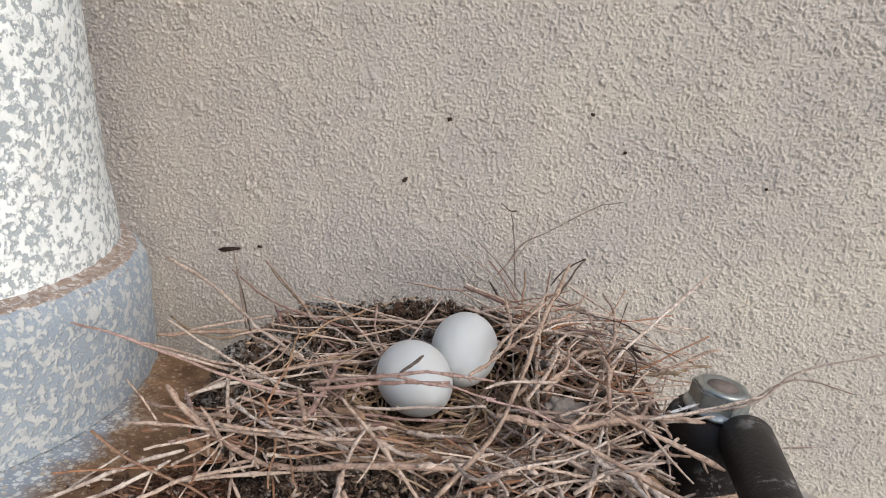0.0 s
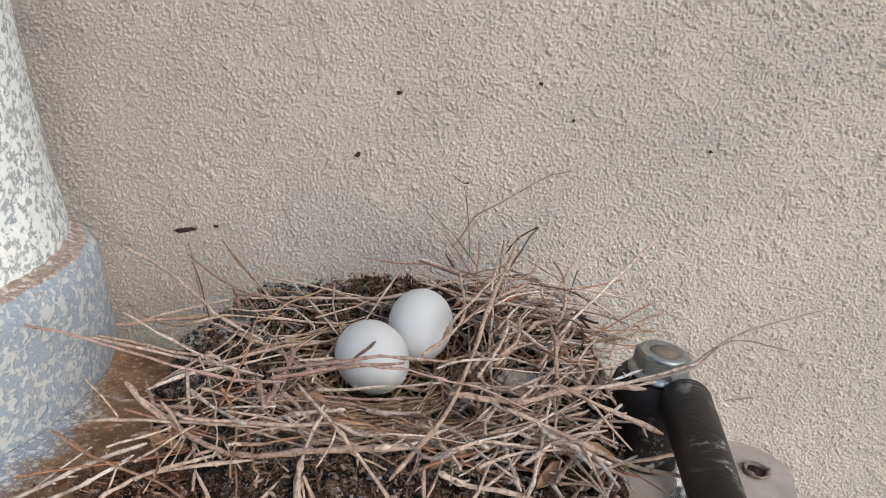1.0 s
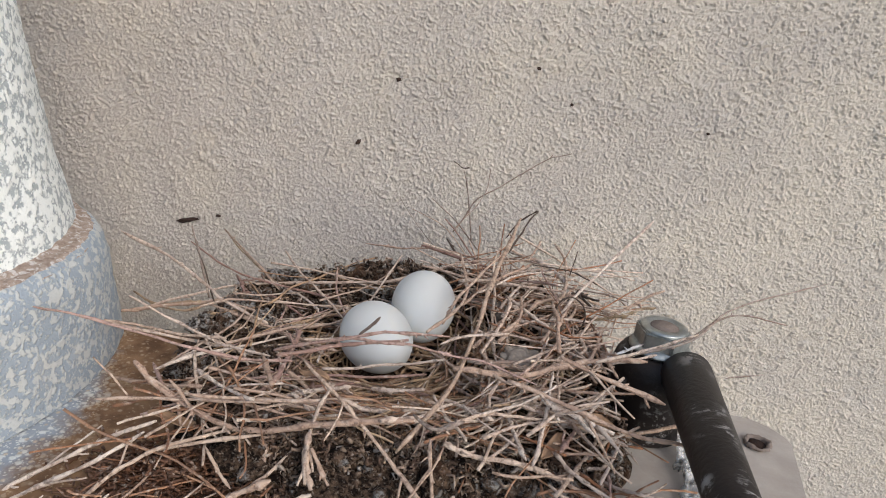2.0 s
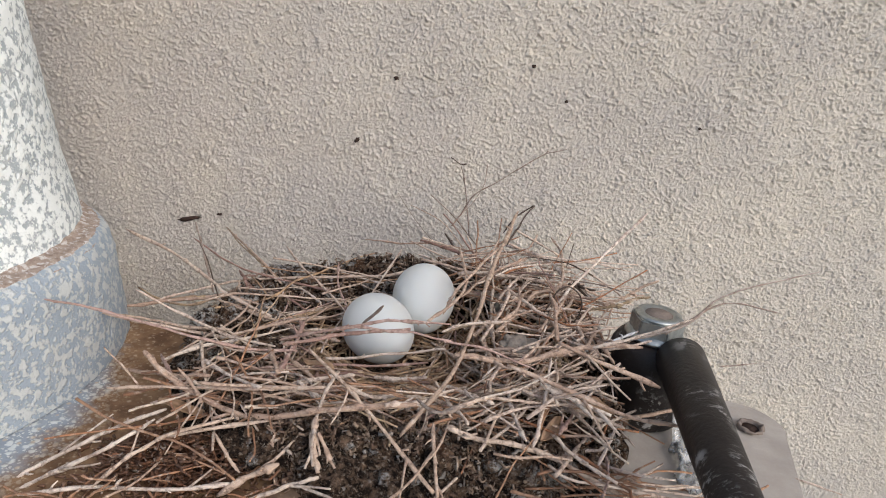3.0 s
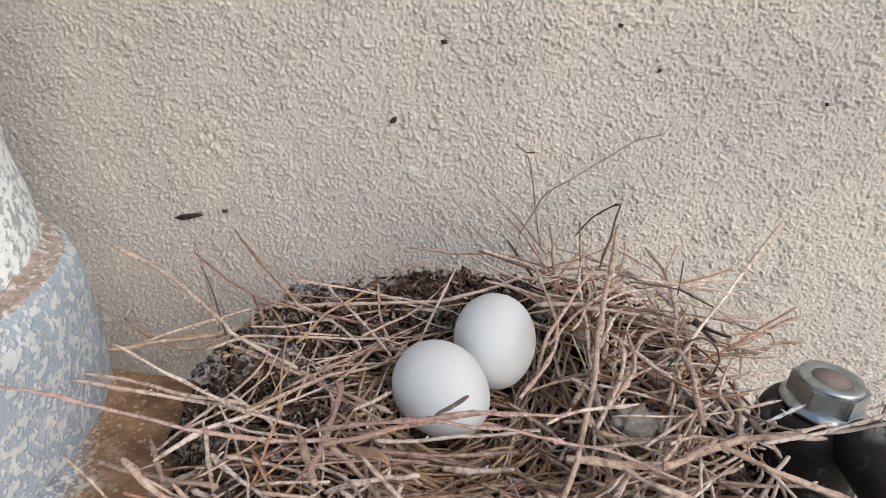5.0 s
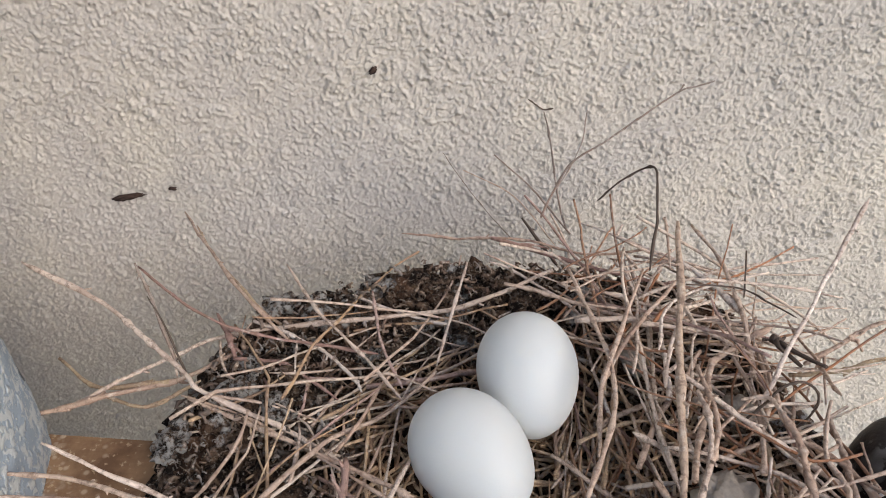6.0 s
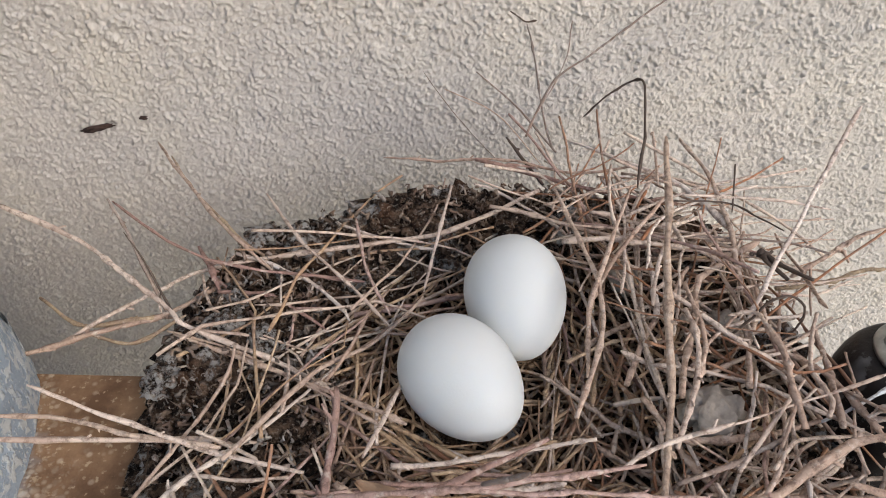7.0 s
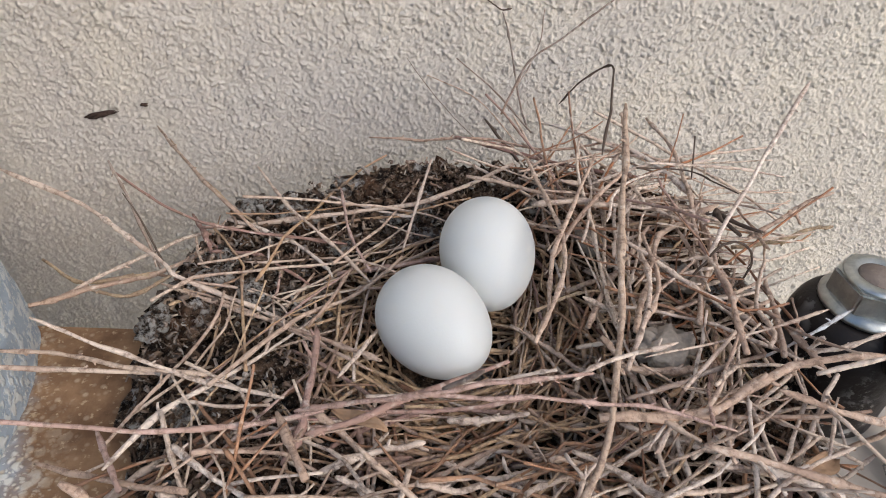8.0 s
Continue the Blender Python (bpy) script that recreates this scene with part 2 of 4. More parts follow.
RUST = plain_material("rusty_bolt_end", (0.13, 0.10, 0.085), (0.27, 0.22, 0.185), 0.7, 500)
SPECK = plain_material("dark_speck", (0.012, 0.009, 0.008), (0.07, 0.04, 0.03), 0.95, 900)
GROUND = plain_material("bounce_ground", (0.27, 0.26, 0.24), (0.36, 0.345, 0.32), 0.9, 12)


# ---- mesh helpers ----
def part(name, bm, material, parent=None, label="", smooth=True):
    me = bpy.data.meshes.new(name)
    bm.to_mesh(me)
    bm.free()
    return mesh_part(name, me, material, parent, label, smooth)


def mesh_part(name, me, material, parent=None, label="", smooth=True):
    if smooth:
        me.polygons.foreach_set("use_smooth", np.ones(len(me.polygons), bool))
    if not me.materials:
        me.materials.append(material)
    ob = new(name, me)
    ob.parent = parent
    return tagged(ob, label) if label else ob


def grid_mesh(name, co, nu, nv, close_u=False):
    """A mesh from an array of nv rows of nu points."""
    idx = np.arange(nu * nv).reshape(nv, nu)
    if close_u:
        idx = np.concatenate([idx, idx[:, :1]], 1)
    q = np.stack([idx[:-1, :-1], idx[:-1, 1:], idx[1:, 1:], idx[1:, :-1]], -1).reshape(-1, 4)
    me = bpy.data.meshes.new(name)
    me.vertices.add(nu * nv)
    me.vertices.foreach_set("co", co.astype(np.float32).ravel())
    me.loops.add(q.size)
    me.loops.foreach_set("vertex_index", q.astype(np.int32).ravel())
    me.polygons.add(len(q))
    me.polygons.foreach_set("loop_start", np.arange(0, q.size, 4, dtype=np.int32))
    me.update(calc_edges=True)
    return me


def soft_noise(u, v, size, rng):
    """Smooth random values in 0..1 over arrays u, v (metres), with lumps of that size."""
    a, b = (u - u.min()) / size, (v - v.min()) / size
    i, j = np.floor(a).astype(int), np.floor(b).astype(int)
    f, g = a - i, b - j
    f, g = f * f * (3 - 2 * f), g * g * (3 - 2 * g)
    table = rng.random((i.max() + 2, j.max() + 2))
    return (table[i, j] * (1 - f) + table[i + 1, j] * f) * (1 - g) + (table[i, j + 1] * (1 - f) + table[i + 1, j + 1] * f) * g


def granules(u, v, size, rng, edge=0.45):
    """Grains of uneven height and breadth, about one in each square of that size. edge: the lower, the steeper their sides."""
    a, b = (u - u.min()) / size, (v - v.min()) / size
    i, j = np.floor(a).astype(int), np.floor(b).astype(int)
    ni, nj = i.max() + 3, j.max() + 3
    px, py, wide, tall = rng.random((ni, nj)), rng.random((ni, nj)), rng.uniform(0.28, 0.72, (ni, nj)), np.clip(rng.random((ni, nj)) * 1.6 - 0.6, 0, 1)
    out = np.zeros_like(a)
    for di in (-1, 0, 1):
        for dj in (-1, 0, 1):
            p, q = i + di + 1, j + dj + 1
            d2 = ((a - i - di - px[p, q]) ** 2 + (b - j - dj - py[p, q]) ** 2) / wide[p, q] ** 2
            out = np.maximum(out, tall[p, q] * np.clip(1 - d2, 0, 1) ** edge)
    return out


def box(bm, x0, x1, y0, y1, z0, z1, bevel=0.0):
    r = bmesh.ops.create_cube(bm, size=1, matrix=Matrix.Translation(((x0 + x1) / 2, (y0 + y1) / 2, (z0 + z1) / 2)) @ Matrix.Diagonal((x1 - x0, y1 - y0, z1 - z0, 1)))
    if bevel:
        edges = list({e for v in r["verts"] for e in v.link_edges})
        bmesh.ops.bevel(bm, geom=edges, offset=bevel, segments=3, profile=0.5, affect="EDGES")


def lathe(bm, rows, sides, m=Matrix()):
    """Rings of (radius, height), closed at both ends."""
    rings = [[bm.verts.new(m @ Vector((r * math.cos(2 * math.pi * i / sides), r * math.sin(2 * math.pi * i / sides), z))) for i in range(sides)] for r, z in rows]
    for a, b in zip(rings, rings[1:]):
        for i in range(sides):
            bm.faces.new((a[i], a[(i + 1) % sides], b[(i + 1) % sides], b[i]))
    bm.faces.new(rings[0][::-1])
    bm.faces.new(rings[-1])


def smooth_line(points, steps):
    """A curve through the points."""
    p = [Vector(q) for q in points]
    p = [p[0] * 2 - p[1], *p, p[-1] * 2 - p[-2]]
    out = []
    for a, b, c, d in zip(p, p[1:], p[2:], p[3:]):
        for k in range(steps):
            t = k / steps
            out.append(0.5 * (2 * b + (c - a) * t + (2 * a - 5 * b + 4 * c - d) * t * t + (3 * b - a - 3 * c + d) * t ** 3))
    return out + [p[-2]]


def tube(points, r0, r1, sides, rng, knots=0.11):
    """Vertices and faces of a tapered, slightly knotty tube."""
    verts, faces = [], []
    n = len(points)
    side = None
    for i, p in enumerate(points):
        d = (points[min(i + 1, n - 1)] - points[max(i - 1, 0)]).normalized()
        if side is None:
            side = d.orthogonal().normalized()
        side = (side - d * side.dot(d)).normalized()
        up = d.cross(side)
        t = i / (n - 1)
        r = (r0 + (r1 - r0) * t) * (1 + rng.uniform(-knots, knots) + (0.38 if rng.random() < 0.09 else 0))
        for k in range(sides):
            a = 2 * math.pi * k / sides
            verts.append(p + (side * math.cos(a) + up * math.sin(a)) * r)
    for i in range(n - 1):
        for k in range(sides):
            a, b = i * sides + k, i * sides + (k + 1) % sides
            faces.append((a, b, b + sides, a + sides))
    faces.append(tuple(range(sides))[::-1])
    faces.append(tuple(range((n - 1) * sides, n * sides)))
    return verts, faces


def knobby(line, r0, r1, sides, rng, buds):
    """A crooked twig: swollen joints at which it turns a little, broken or pointed tips, and short spurs along it."""
    n = len(line)
    line = [p.copy() for p in line]
    joints = sorted(rng.sample(range(2, n - 2), min(buds, n - 4))) if n > 6 else []
    for k in joints:
        d = (line[k + 1] - line[k - 1]).normalized()
        out = Matrix.Rotation(rng.uniform(0, 6.28), 3, d) @ d.orthogonal().normalized()
        bend = rng.uniform(0.1, 0.6) * (r0 + r1) * 0.5
        line[k] += out * bend
        line[k - 1] += out * bend * 0.4
        line[k + 1] += out * bend * 0.4
    verts, faces = tube(line, r0, r1, sides, rng)
    for k in joints:
        d = (line[k + 1] - line[k - 1]).normalized()
        r = r0 + (r1 - r0) * k / (n - 1)
        swell = rng.uniform(1.12, 1.45)
        for ring, grow in ((k, swell), (k - 1, 0.5 + swell * 0.45), (k + 1, 0.5 + swell * 0.4)):
            for i in range(ring * sides, ring * sides + sides):
                verts[i] = line[ring] + (verts[i] - line[ring]) * grow
        if rng.random() < 0.35:
            continue
        out = d.orthogonal().normalized()
        out = Matrix.Rotation(rng.uniform(0, 6.28), 3, d) @ out
        out = (out + d * rng.uniform(0.2, 1.0)).normalized()
        ln = r * rng.uniform(1.5, 3.2) if rng.random() < 0.7 else r * rng.uniform(3.2, 6.0)
        v, f = tube([line[k], line[k] + out * ln * 0.6, line[k] + (out + d * 0.2) * ln], r * 0.8, r * rng.uniform(0.25, 0.5), 5, rng)
        faces += [tuple(len(verts) + i for i in q) for q in f]
        verts += v
    for ring in (0, n - 1):
        if rng.random() < 0.6:
            for i in range(ring * sides, ring * sides + sides):
                verts[i] = line[ring] + (verts[i] - line[ring]) * rng.uniform(0.25, 0.7)
    return verts, faces


# ---- setting ----
WALL = pose(0, 0.3247, 0, 0, 0, 2.3)     # the wall's face, seen from -y


def build_wall():
    bm = bmesh.new()
    box(bm, -3.0, 3.0, 0.0016, 0.22, -1.7, 1.4)
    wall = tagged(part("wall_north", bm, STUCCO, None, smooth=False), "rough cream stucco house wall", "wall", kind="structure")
    wall.matrix_world = WALL
    rng = np.random.default_rng(4)
    x = np.arange(-0.23, 0.315, 0.00042)
    z = np.concatenate([np.arange(-0.22, -0.13, 0.001), np.arange(-0.13, 0.180, 0.00042)])
    u, v = np.meshgrid(x, z)
    a, b = 0.64 * (u - v), 0.86 * (u + v)
    wob, wab = (soft_noise(u, v, 0.0010, rng) - 0.5) * 0.0012, (soft_noise(u, v, 0.0010, rng) - 0.5) * 0.0012
    h = 0.0010 * granules(a + wob, b + wab, 0.0008, rng, 0.6) + 0.0014 * granules(a + wob, b - wab, 0.00115, rng, 0.5)
    low = np.quantile(h, 0.55)
    h = low + np.where(h > low, h - low, 0.15 * (h - low))
    h += 0.0010 * granules(u + 2 * wab, v + 2 * wob, 0.0045, rng) * (soft_noise(u, v, 0.013, rng) > 0.55)
    h += 0.00055 * soft_noise(u, v, 0.0010, rng) + 0.0009 * soft_noise(u, v, 0.03, rng)
    co = np.stack([u, -h, v], -1).reshape(-1, 3)
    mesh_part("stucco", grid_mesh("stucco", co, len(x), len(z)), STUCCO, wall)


def build_ground():
    # Out of view: added below the nest to throw light back up.
    bm = bmesh.new()
    box(bm, -90, 90, -90, 90, -2.0, -1.6)
    tagged(part("ground", bm, GROUND, None, smooth=False), "unseen plain pale ground, added to bounce light up", "ground", kind="structure")


def rounded_square(x0, x1, y0, y1, r, n=6):
    out = []
    for cx, cy, a0 in ((x1 - r, y1 - r, 0), (x0 + r, y1 - r, 90), (x0 + r, y0 + r, 180), (x1 - r, y0 + r, 270)):
        for k in range(n + 1):
            a = radians(a0 + 90 * k / n)
            out.append((cx + r * math.cos(a), cy + r * math.sin(a)))
    return out


def stacked(bm, levels):
    """A solid from rows of (height, outline)."""
    rings = [[bm.verts.new((x, y, z)) for x, y in o] for z, o in levels]
    m = len(rings[0])
    for a, b in zip(rings, rings[1:]):
        for i in range(m):
            bm.faces.new((a[i], a[(i + 1) % m], b[(i + 1) % m], b[i]))
    bm.faces.new(rings[0][::-1])
    bm.faces.new(rings[-1])


POST = pose(-0.19, 0.175, 0)


def build_post():
    post = tagged(new("post"), "round tapered post with a wider collar in flecked white paint", "post")
    rng = np.random.default_rng(9)

    def turned(name, rows, material, label="", rough=0.0006, back=0.0):
        """back: the radius to which the side facing the wall is cut away."""
        sides = 180
        co = []
        for r, z in rows:
            for k in range(sides):
                a = 2 * math.pi * k / sides
                q = Vector((math.cos(a) * r, math.sin(a) * r, z))
                if back and r > back:
                    cut = step01((math.degrees(a) - 22) / 38) * (1 - step01((math.degrees(a) - 190) / 40))
                    r_cut = r + (back - r) * cut
                else:
                    r_cut = r
                w = r_cut + rough * (noise.noise(q * 230) + 0.6 * noise.noise(q * 520))
                co.append((math.cos(a) * w, math.sin(a) * w, z + rough * 0.7 * noise.noise(q * 300)))
        ob = mesh_part(name, grid_mesh(name, np.array(co), sides, len(rows), True), material, post, label)
        ob.matrix_local = POST
        return ob

    collar = [(0.0910 - 0.085 * z, z) for z in np.linspace(0.0004, 0.034, 24)]
    collar += [(0.0876, 0.0370), (0.0867, 0.0398), (0.0858, 0.0420), (0.0848, 0.0435), (0.0838, 0.0443), (0.0800, 0.0446)]
    turned("collar", collar, COLLAR_GRANITE, back=0.0758)
    dust = [(0.0852 - 0.0100 * k / 13, 0.0428 + 0.0022 * math.sin(math.pi * min(k / 10, 0.5)) + 0.0016 * max(0, k - 8) / 5) for k in range(14)]
    turned("dust", dust, DUST, "brown dust lying on the collar's ledge", 0.0010, 0.0752)
    turned("shaft", [(0.0776, 0.0430), (0.0768, 0.0462), (0.0761, 0.0510), (0.0752, 0.0560), (0.0741, 0.0610)] + [(0.0811 - 0.128 * z, z) for z in np.linspace(0.068, 0.16, 60)] + [(0.0811 - 0.128 * 0.16 - 0.04 * (z - 0.16), z) for z in np.linspace(0.17, 0.75, 20)], GRANITE)
    turned("foot", [(0.088, z) for z in np.linspace(-1.6, -0.0042, 12)], GRANITE)


def build_bracket():
    plate = tagged(new("bracket_plate"), "dusty painted steel shelf plate with rounded corners and a bolt hole", "bracket")
    bm = bmesh.new()
    out = rounded_square(-0.30, 0.1525, 0.03, 0.2125, 0.017, 10)
    out = [(x - max(0, 0.2 - y) * 0.24 * max(0, min(1, (x - 0.08) / 0.06)), y - 0.02 * x) for x, y in out]
    stacked(bm, [(-0.004, out), (-0.0005, out), (0.0, [(x * 0.9985, 0.12 + (y - 0.12) * 0.996) for x, y in out])])
    part("plate", bm, PLATE, plate, smooth=False)
    hx, hy = 0.1378, 0.1918
    bm = bmesh.new()
    ragged = random.Random(3)
    lathe(bm, [(0.0034, -0.003), (0.0036, 0.0002), (0.0048, 0.0008), (0.0043, 0.0016), (0.0034, 0.0012), (0.0031, -0.002)], 26, pose(hx, hy, 0))
    for w in bm.verts:
        w.co += Vector((ragged.gauss(0, 0.0003), ragged.gauss(0, 0.0003), max(0, ragged.gauss(0, 0.0004)) + 0.10 * max(0, w.co.x - hx) if w.co.z > 0.0005 else 0))
    grommet = part("grommet", bm, RUST, plate, "torn rusty rim of a bolt hole")
    # Dark disc laid on the solid plate for the shade inside the bolt hole.
    bm = bmesh.new()
    lathe(bm, [(0.0032, 0.0002), (0.0032, 0.0007)], 16, pose(hx, hy, 0))
    part("hole", bm, SPECK, grommet, "dark disc standing for the shaded bolt hole")

    arm = tagged(new("pivot_arm"), "black scuffed steel arm with a pivot sleeve, bolted to the plate", "arm")
    cx, cy = 0.0960, 0.1946
    bm = bmesh.new()
    lathe(bm, [(0.0142, 0.0008), (0.0150, 0.0016), (0.0150, 0.0220), (0.0147, 0.0254), (0.0140, 0.0284), (0.0129, 0.0306), (0.0116, 0.0318), (0.009, 0.0322)], 48, pose(cx, cy, 0))
    part("sleeve", bm, BLACK, arm)
    bm = bmesh.new()
    a, b = Vector((0.1029, 0.1837, 0.0302)), Vector((0.0786, 0.0, 0.0507))
    m = (b - a).to_track_quat("Z", "Y").to_matrix().to_4x4()
    lathe(bm, [(0.0056, 0.0), (0.0075, 0.0005), (0.0084, 0.002), (0.0038, 0.170)], 36, Matrix.Translation(a) @ m)
    part("tube", bm, BLACK, arm)
    nut = tagged(new("flange_nut"), "zinc-plated flange nut on a bolt end, on the black sleeve", "nut")
    bm = bmesh.new()
    lathe(bm, [(0.0100, 0.0), (0.0108, 0.0006), (0.0108, 0.0014), (0.0096, 0.0026), (0.0088, 0.0028)], 40, pose(cx, cy, 0.0322) @ Matrix.Scale(0.98, 4))
    part("flange", bm, ZINC, nut)
    bm = bmesh.new()
    lathe(bm, [(0.0098, 0.0022), (0.0098, 0.0086)], 6, pose(cx, cy, 0.0322, 0, 0, 38) @ Matrix.Scale(0.98, 4))
    bmesh.ops.bevel(bm, geom=bm.edges[:], offset=0.0005, segments=2, affect="EDGES")
    hexagon = part("hexagon", bm, ZINC, nut, smooth=False)
    bm = bmesh.new()
    lathe(bm, [(0.0083, 0.0083), (0.0080, 0.0092), (0.0058, 0.0097), (0.0050, 0.0088)], 32, pose(cx, cy, 0.0322) @ Matrix.Scale(0.98, 4))
    part("rim", bm, ZINC, hexagon)
    bm = bmesh.new()
    lathe(bm, [(0.0049, 0.0080), (0.0049, 0.0090), (0.0040, 0.0091), (0.0037, 0.0095)], 24, pose(cx, cy, 0.0322) @ Matrix.Scale(0.98, 4))
    part("bolt_end", bm, RUST, nut, "rusty bolt end")


def build_specks():
    """Dirt and insect bits stuck to the wall: place on the wall, length, breadth, lean."""
    for x, z, ln, br, lean in ((-0.1265, 0.0078, 0.0135, 0.0032, 14), (-0.110, 0.0122, 0.003, 0.0018, 0), (-0.037, 0.0615, 0.0036, 0.0024, 50),
                               (-0.019, 0.095, 0.0026, 0.0024, 0), (0.049, 0.108, 0.0022, 0.0020, 0), (0.068, 0.0925, 0.0018, 0.0018, 0), (0.138, 0.086, 0.0018, 0.0018, 0)):
        bm = bmesh.new()
        bmesh.ops.create_icosphere(bm, subdivisions=3, radius=0.5)
        for w in bm.verts:
            w.co *= 1 + 0.7 * noise.noise(w.co * 4 + Vector((x * 90, z * 90, 0))) + 0.6 * noise.noise(w.co * 11)
        ob = tagged(part("speck", bm, SPECK), "dark fleck of dirt stuck to the stucco wall", "dirt", "specks on the wall")
        ob.matrix_world = WALL @ pose(x, -0.0024, z, 0, -lean, 0)
        ob.data.transform(Matrix.Diagonal((ln * 0.85, 0.0012, br * 0.75, 1)))


# ---- nest ----
NX, NY, RX, RY = 0.0065, 0.203, 0.081, 0.074     # middle and half widths of the nest
CUP = Vector((0.004, 0.208))
# middle, turn, tip, half length, half breadth
EGGS = ((Vector((-0.0035, 0.2001, 0.0183)), 33.7, -6.0, 0.0168, 0.0128), (Vector((0.0109, 0.2222, 0.0222)), 2.2, 9.9, 0.0169, 0.0127))


def step01(v):
    v = min(max(v, 0), 1)
    return v * v * (3 - 2 * v)


def back_width(x):
    """How far the crust reaches behind the nest's middle: less on the post's side."""
    return min(RY, max(0.045, 0.058 + 0.23 * (x + 0.072)))


def rim_spot(a, r):
    """The spot at the angle a, r times as far out as the squarish rim."""
    c, d = math.cos(a), math.sin(a)
    p = 3.8 if d > 0 else 2.8
    g = r * (abs(c) ** p + abs(d) ** p) ** (-1 / p)
    x = NX + RX * g * c * (1 - 0.25 * max(0, -g * d) ** 1.5 if c < 0 else 1)
    return x, NY + g * d * (back_width(x) if d > 0 else RY)


def reach(x, y):
    """0 in the nest's middle, 1 at its rim."""
    c, d = (x - NX) / RX, (y - NY) / (back_width(x) if y > NY else RY)
    if c < 0:
        c /= 1 - 0.25 * min(1, max(0, -d)) ** 1.5
    p = 3.8 if d > 0 else 2.8
    return (abs(c) ** p + abs(d) ** p) ** (1 / p)


def bed_height(x, y):
    """The crust under the twigs: hollow under the eggs, thick at the front."""
    r = reach(x, y)
    cup = step01((math.hypot((x - CUP.x) / 0.064, (y - CUP.y) / 0.060) - 0.3) / 0.7)
    level = 0.009 + 0.004 * step01((0.165 - y) / 0.03) + 0.006 * step01((y - 0.235) / 0.03) * step01((x + 0.06) / 0.05)
    return (0.0008 + level * cup) * (1 - step01((r - 0.94) / 0.10))


def twig_top(x, y):
    """How high the tangle reaches."""
    level = 0.015 + 0.016 * step01((x + 0.005) / 0.05) * step01((y - 0.14) / 0.04)
    level = max(level, 0.025 * step01((0.19 - y) / 0.035), 0.017)
    d = math.hypot((x - CUP.x) / 0.052, (y - CUP.y) / 0.050)
    return 0.006 + (level - 0.006) * step01(d) ** 0.8


def in_sight(p):
    """True where a twig would stand before the eggs."""
    if 0.006 < p.x < 0.029 and 0.184 <= p.y < 0.205 and p.z > 0.015:
        return True
    return -0.030 < p.x < 0.034 and 0.135 < p.y < 0.184 and p.z > 0.0345 - (p.y - 0.145) * 0.62


def near_egg(p, r):
    return any((p - e).length < 0.0150 + r for e, *_ in EGGS)


def build_eggs():
    for place, turn, tip, long, wide in EGGS:
        bm = bmesh.new()
        rows = []
        for k in range(33):
            a = math.pi * k / 32
            y = -math.cos(a)
            rows.append((max(wide * math.sin(a) * (1 - 0.10 * y), 0.00004), long * y))
        lathe(bm, rows, 48)
        ob = tagged(part("egg", bm, EGG), "smooth plain white egg lying in the nest", "egg", "eggs in the nest")
        ob.matrix_world = Matrix.Translation(place) @ pose(0, 0, 0, 0, 0, turn) @ pose(0, 0, 0, 90 + tip, 0, 0)


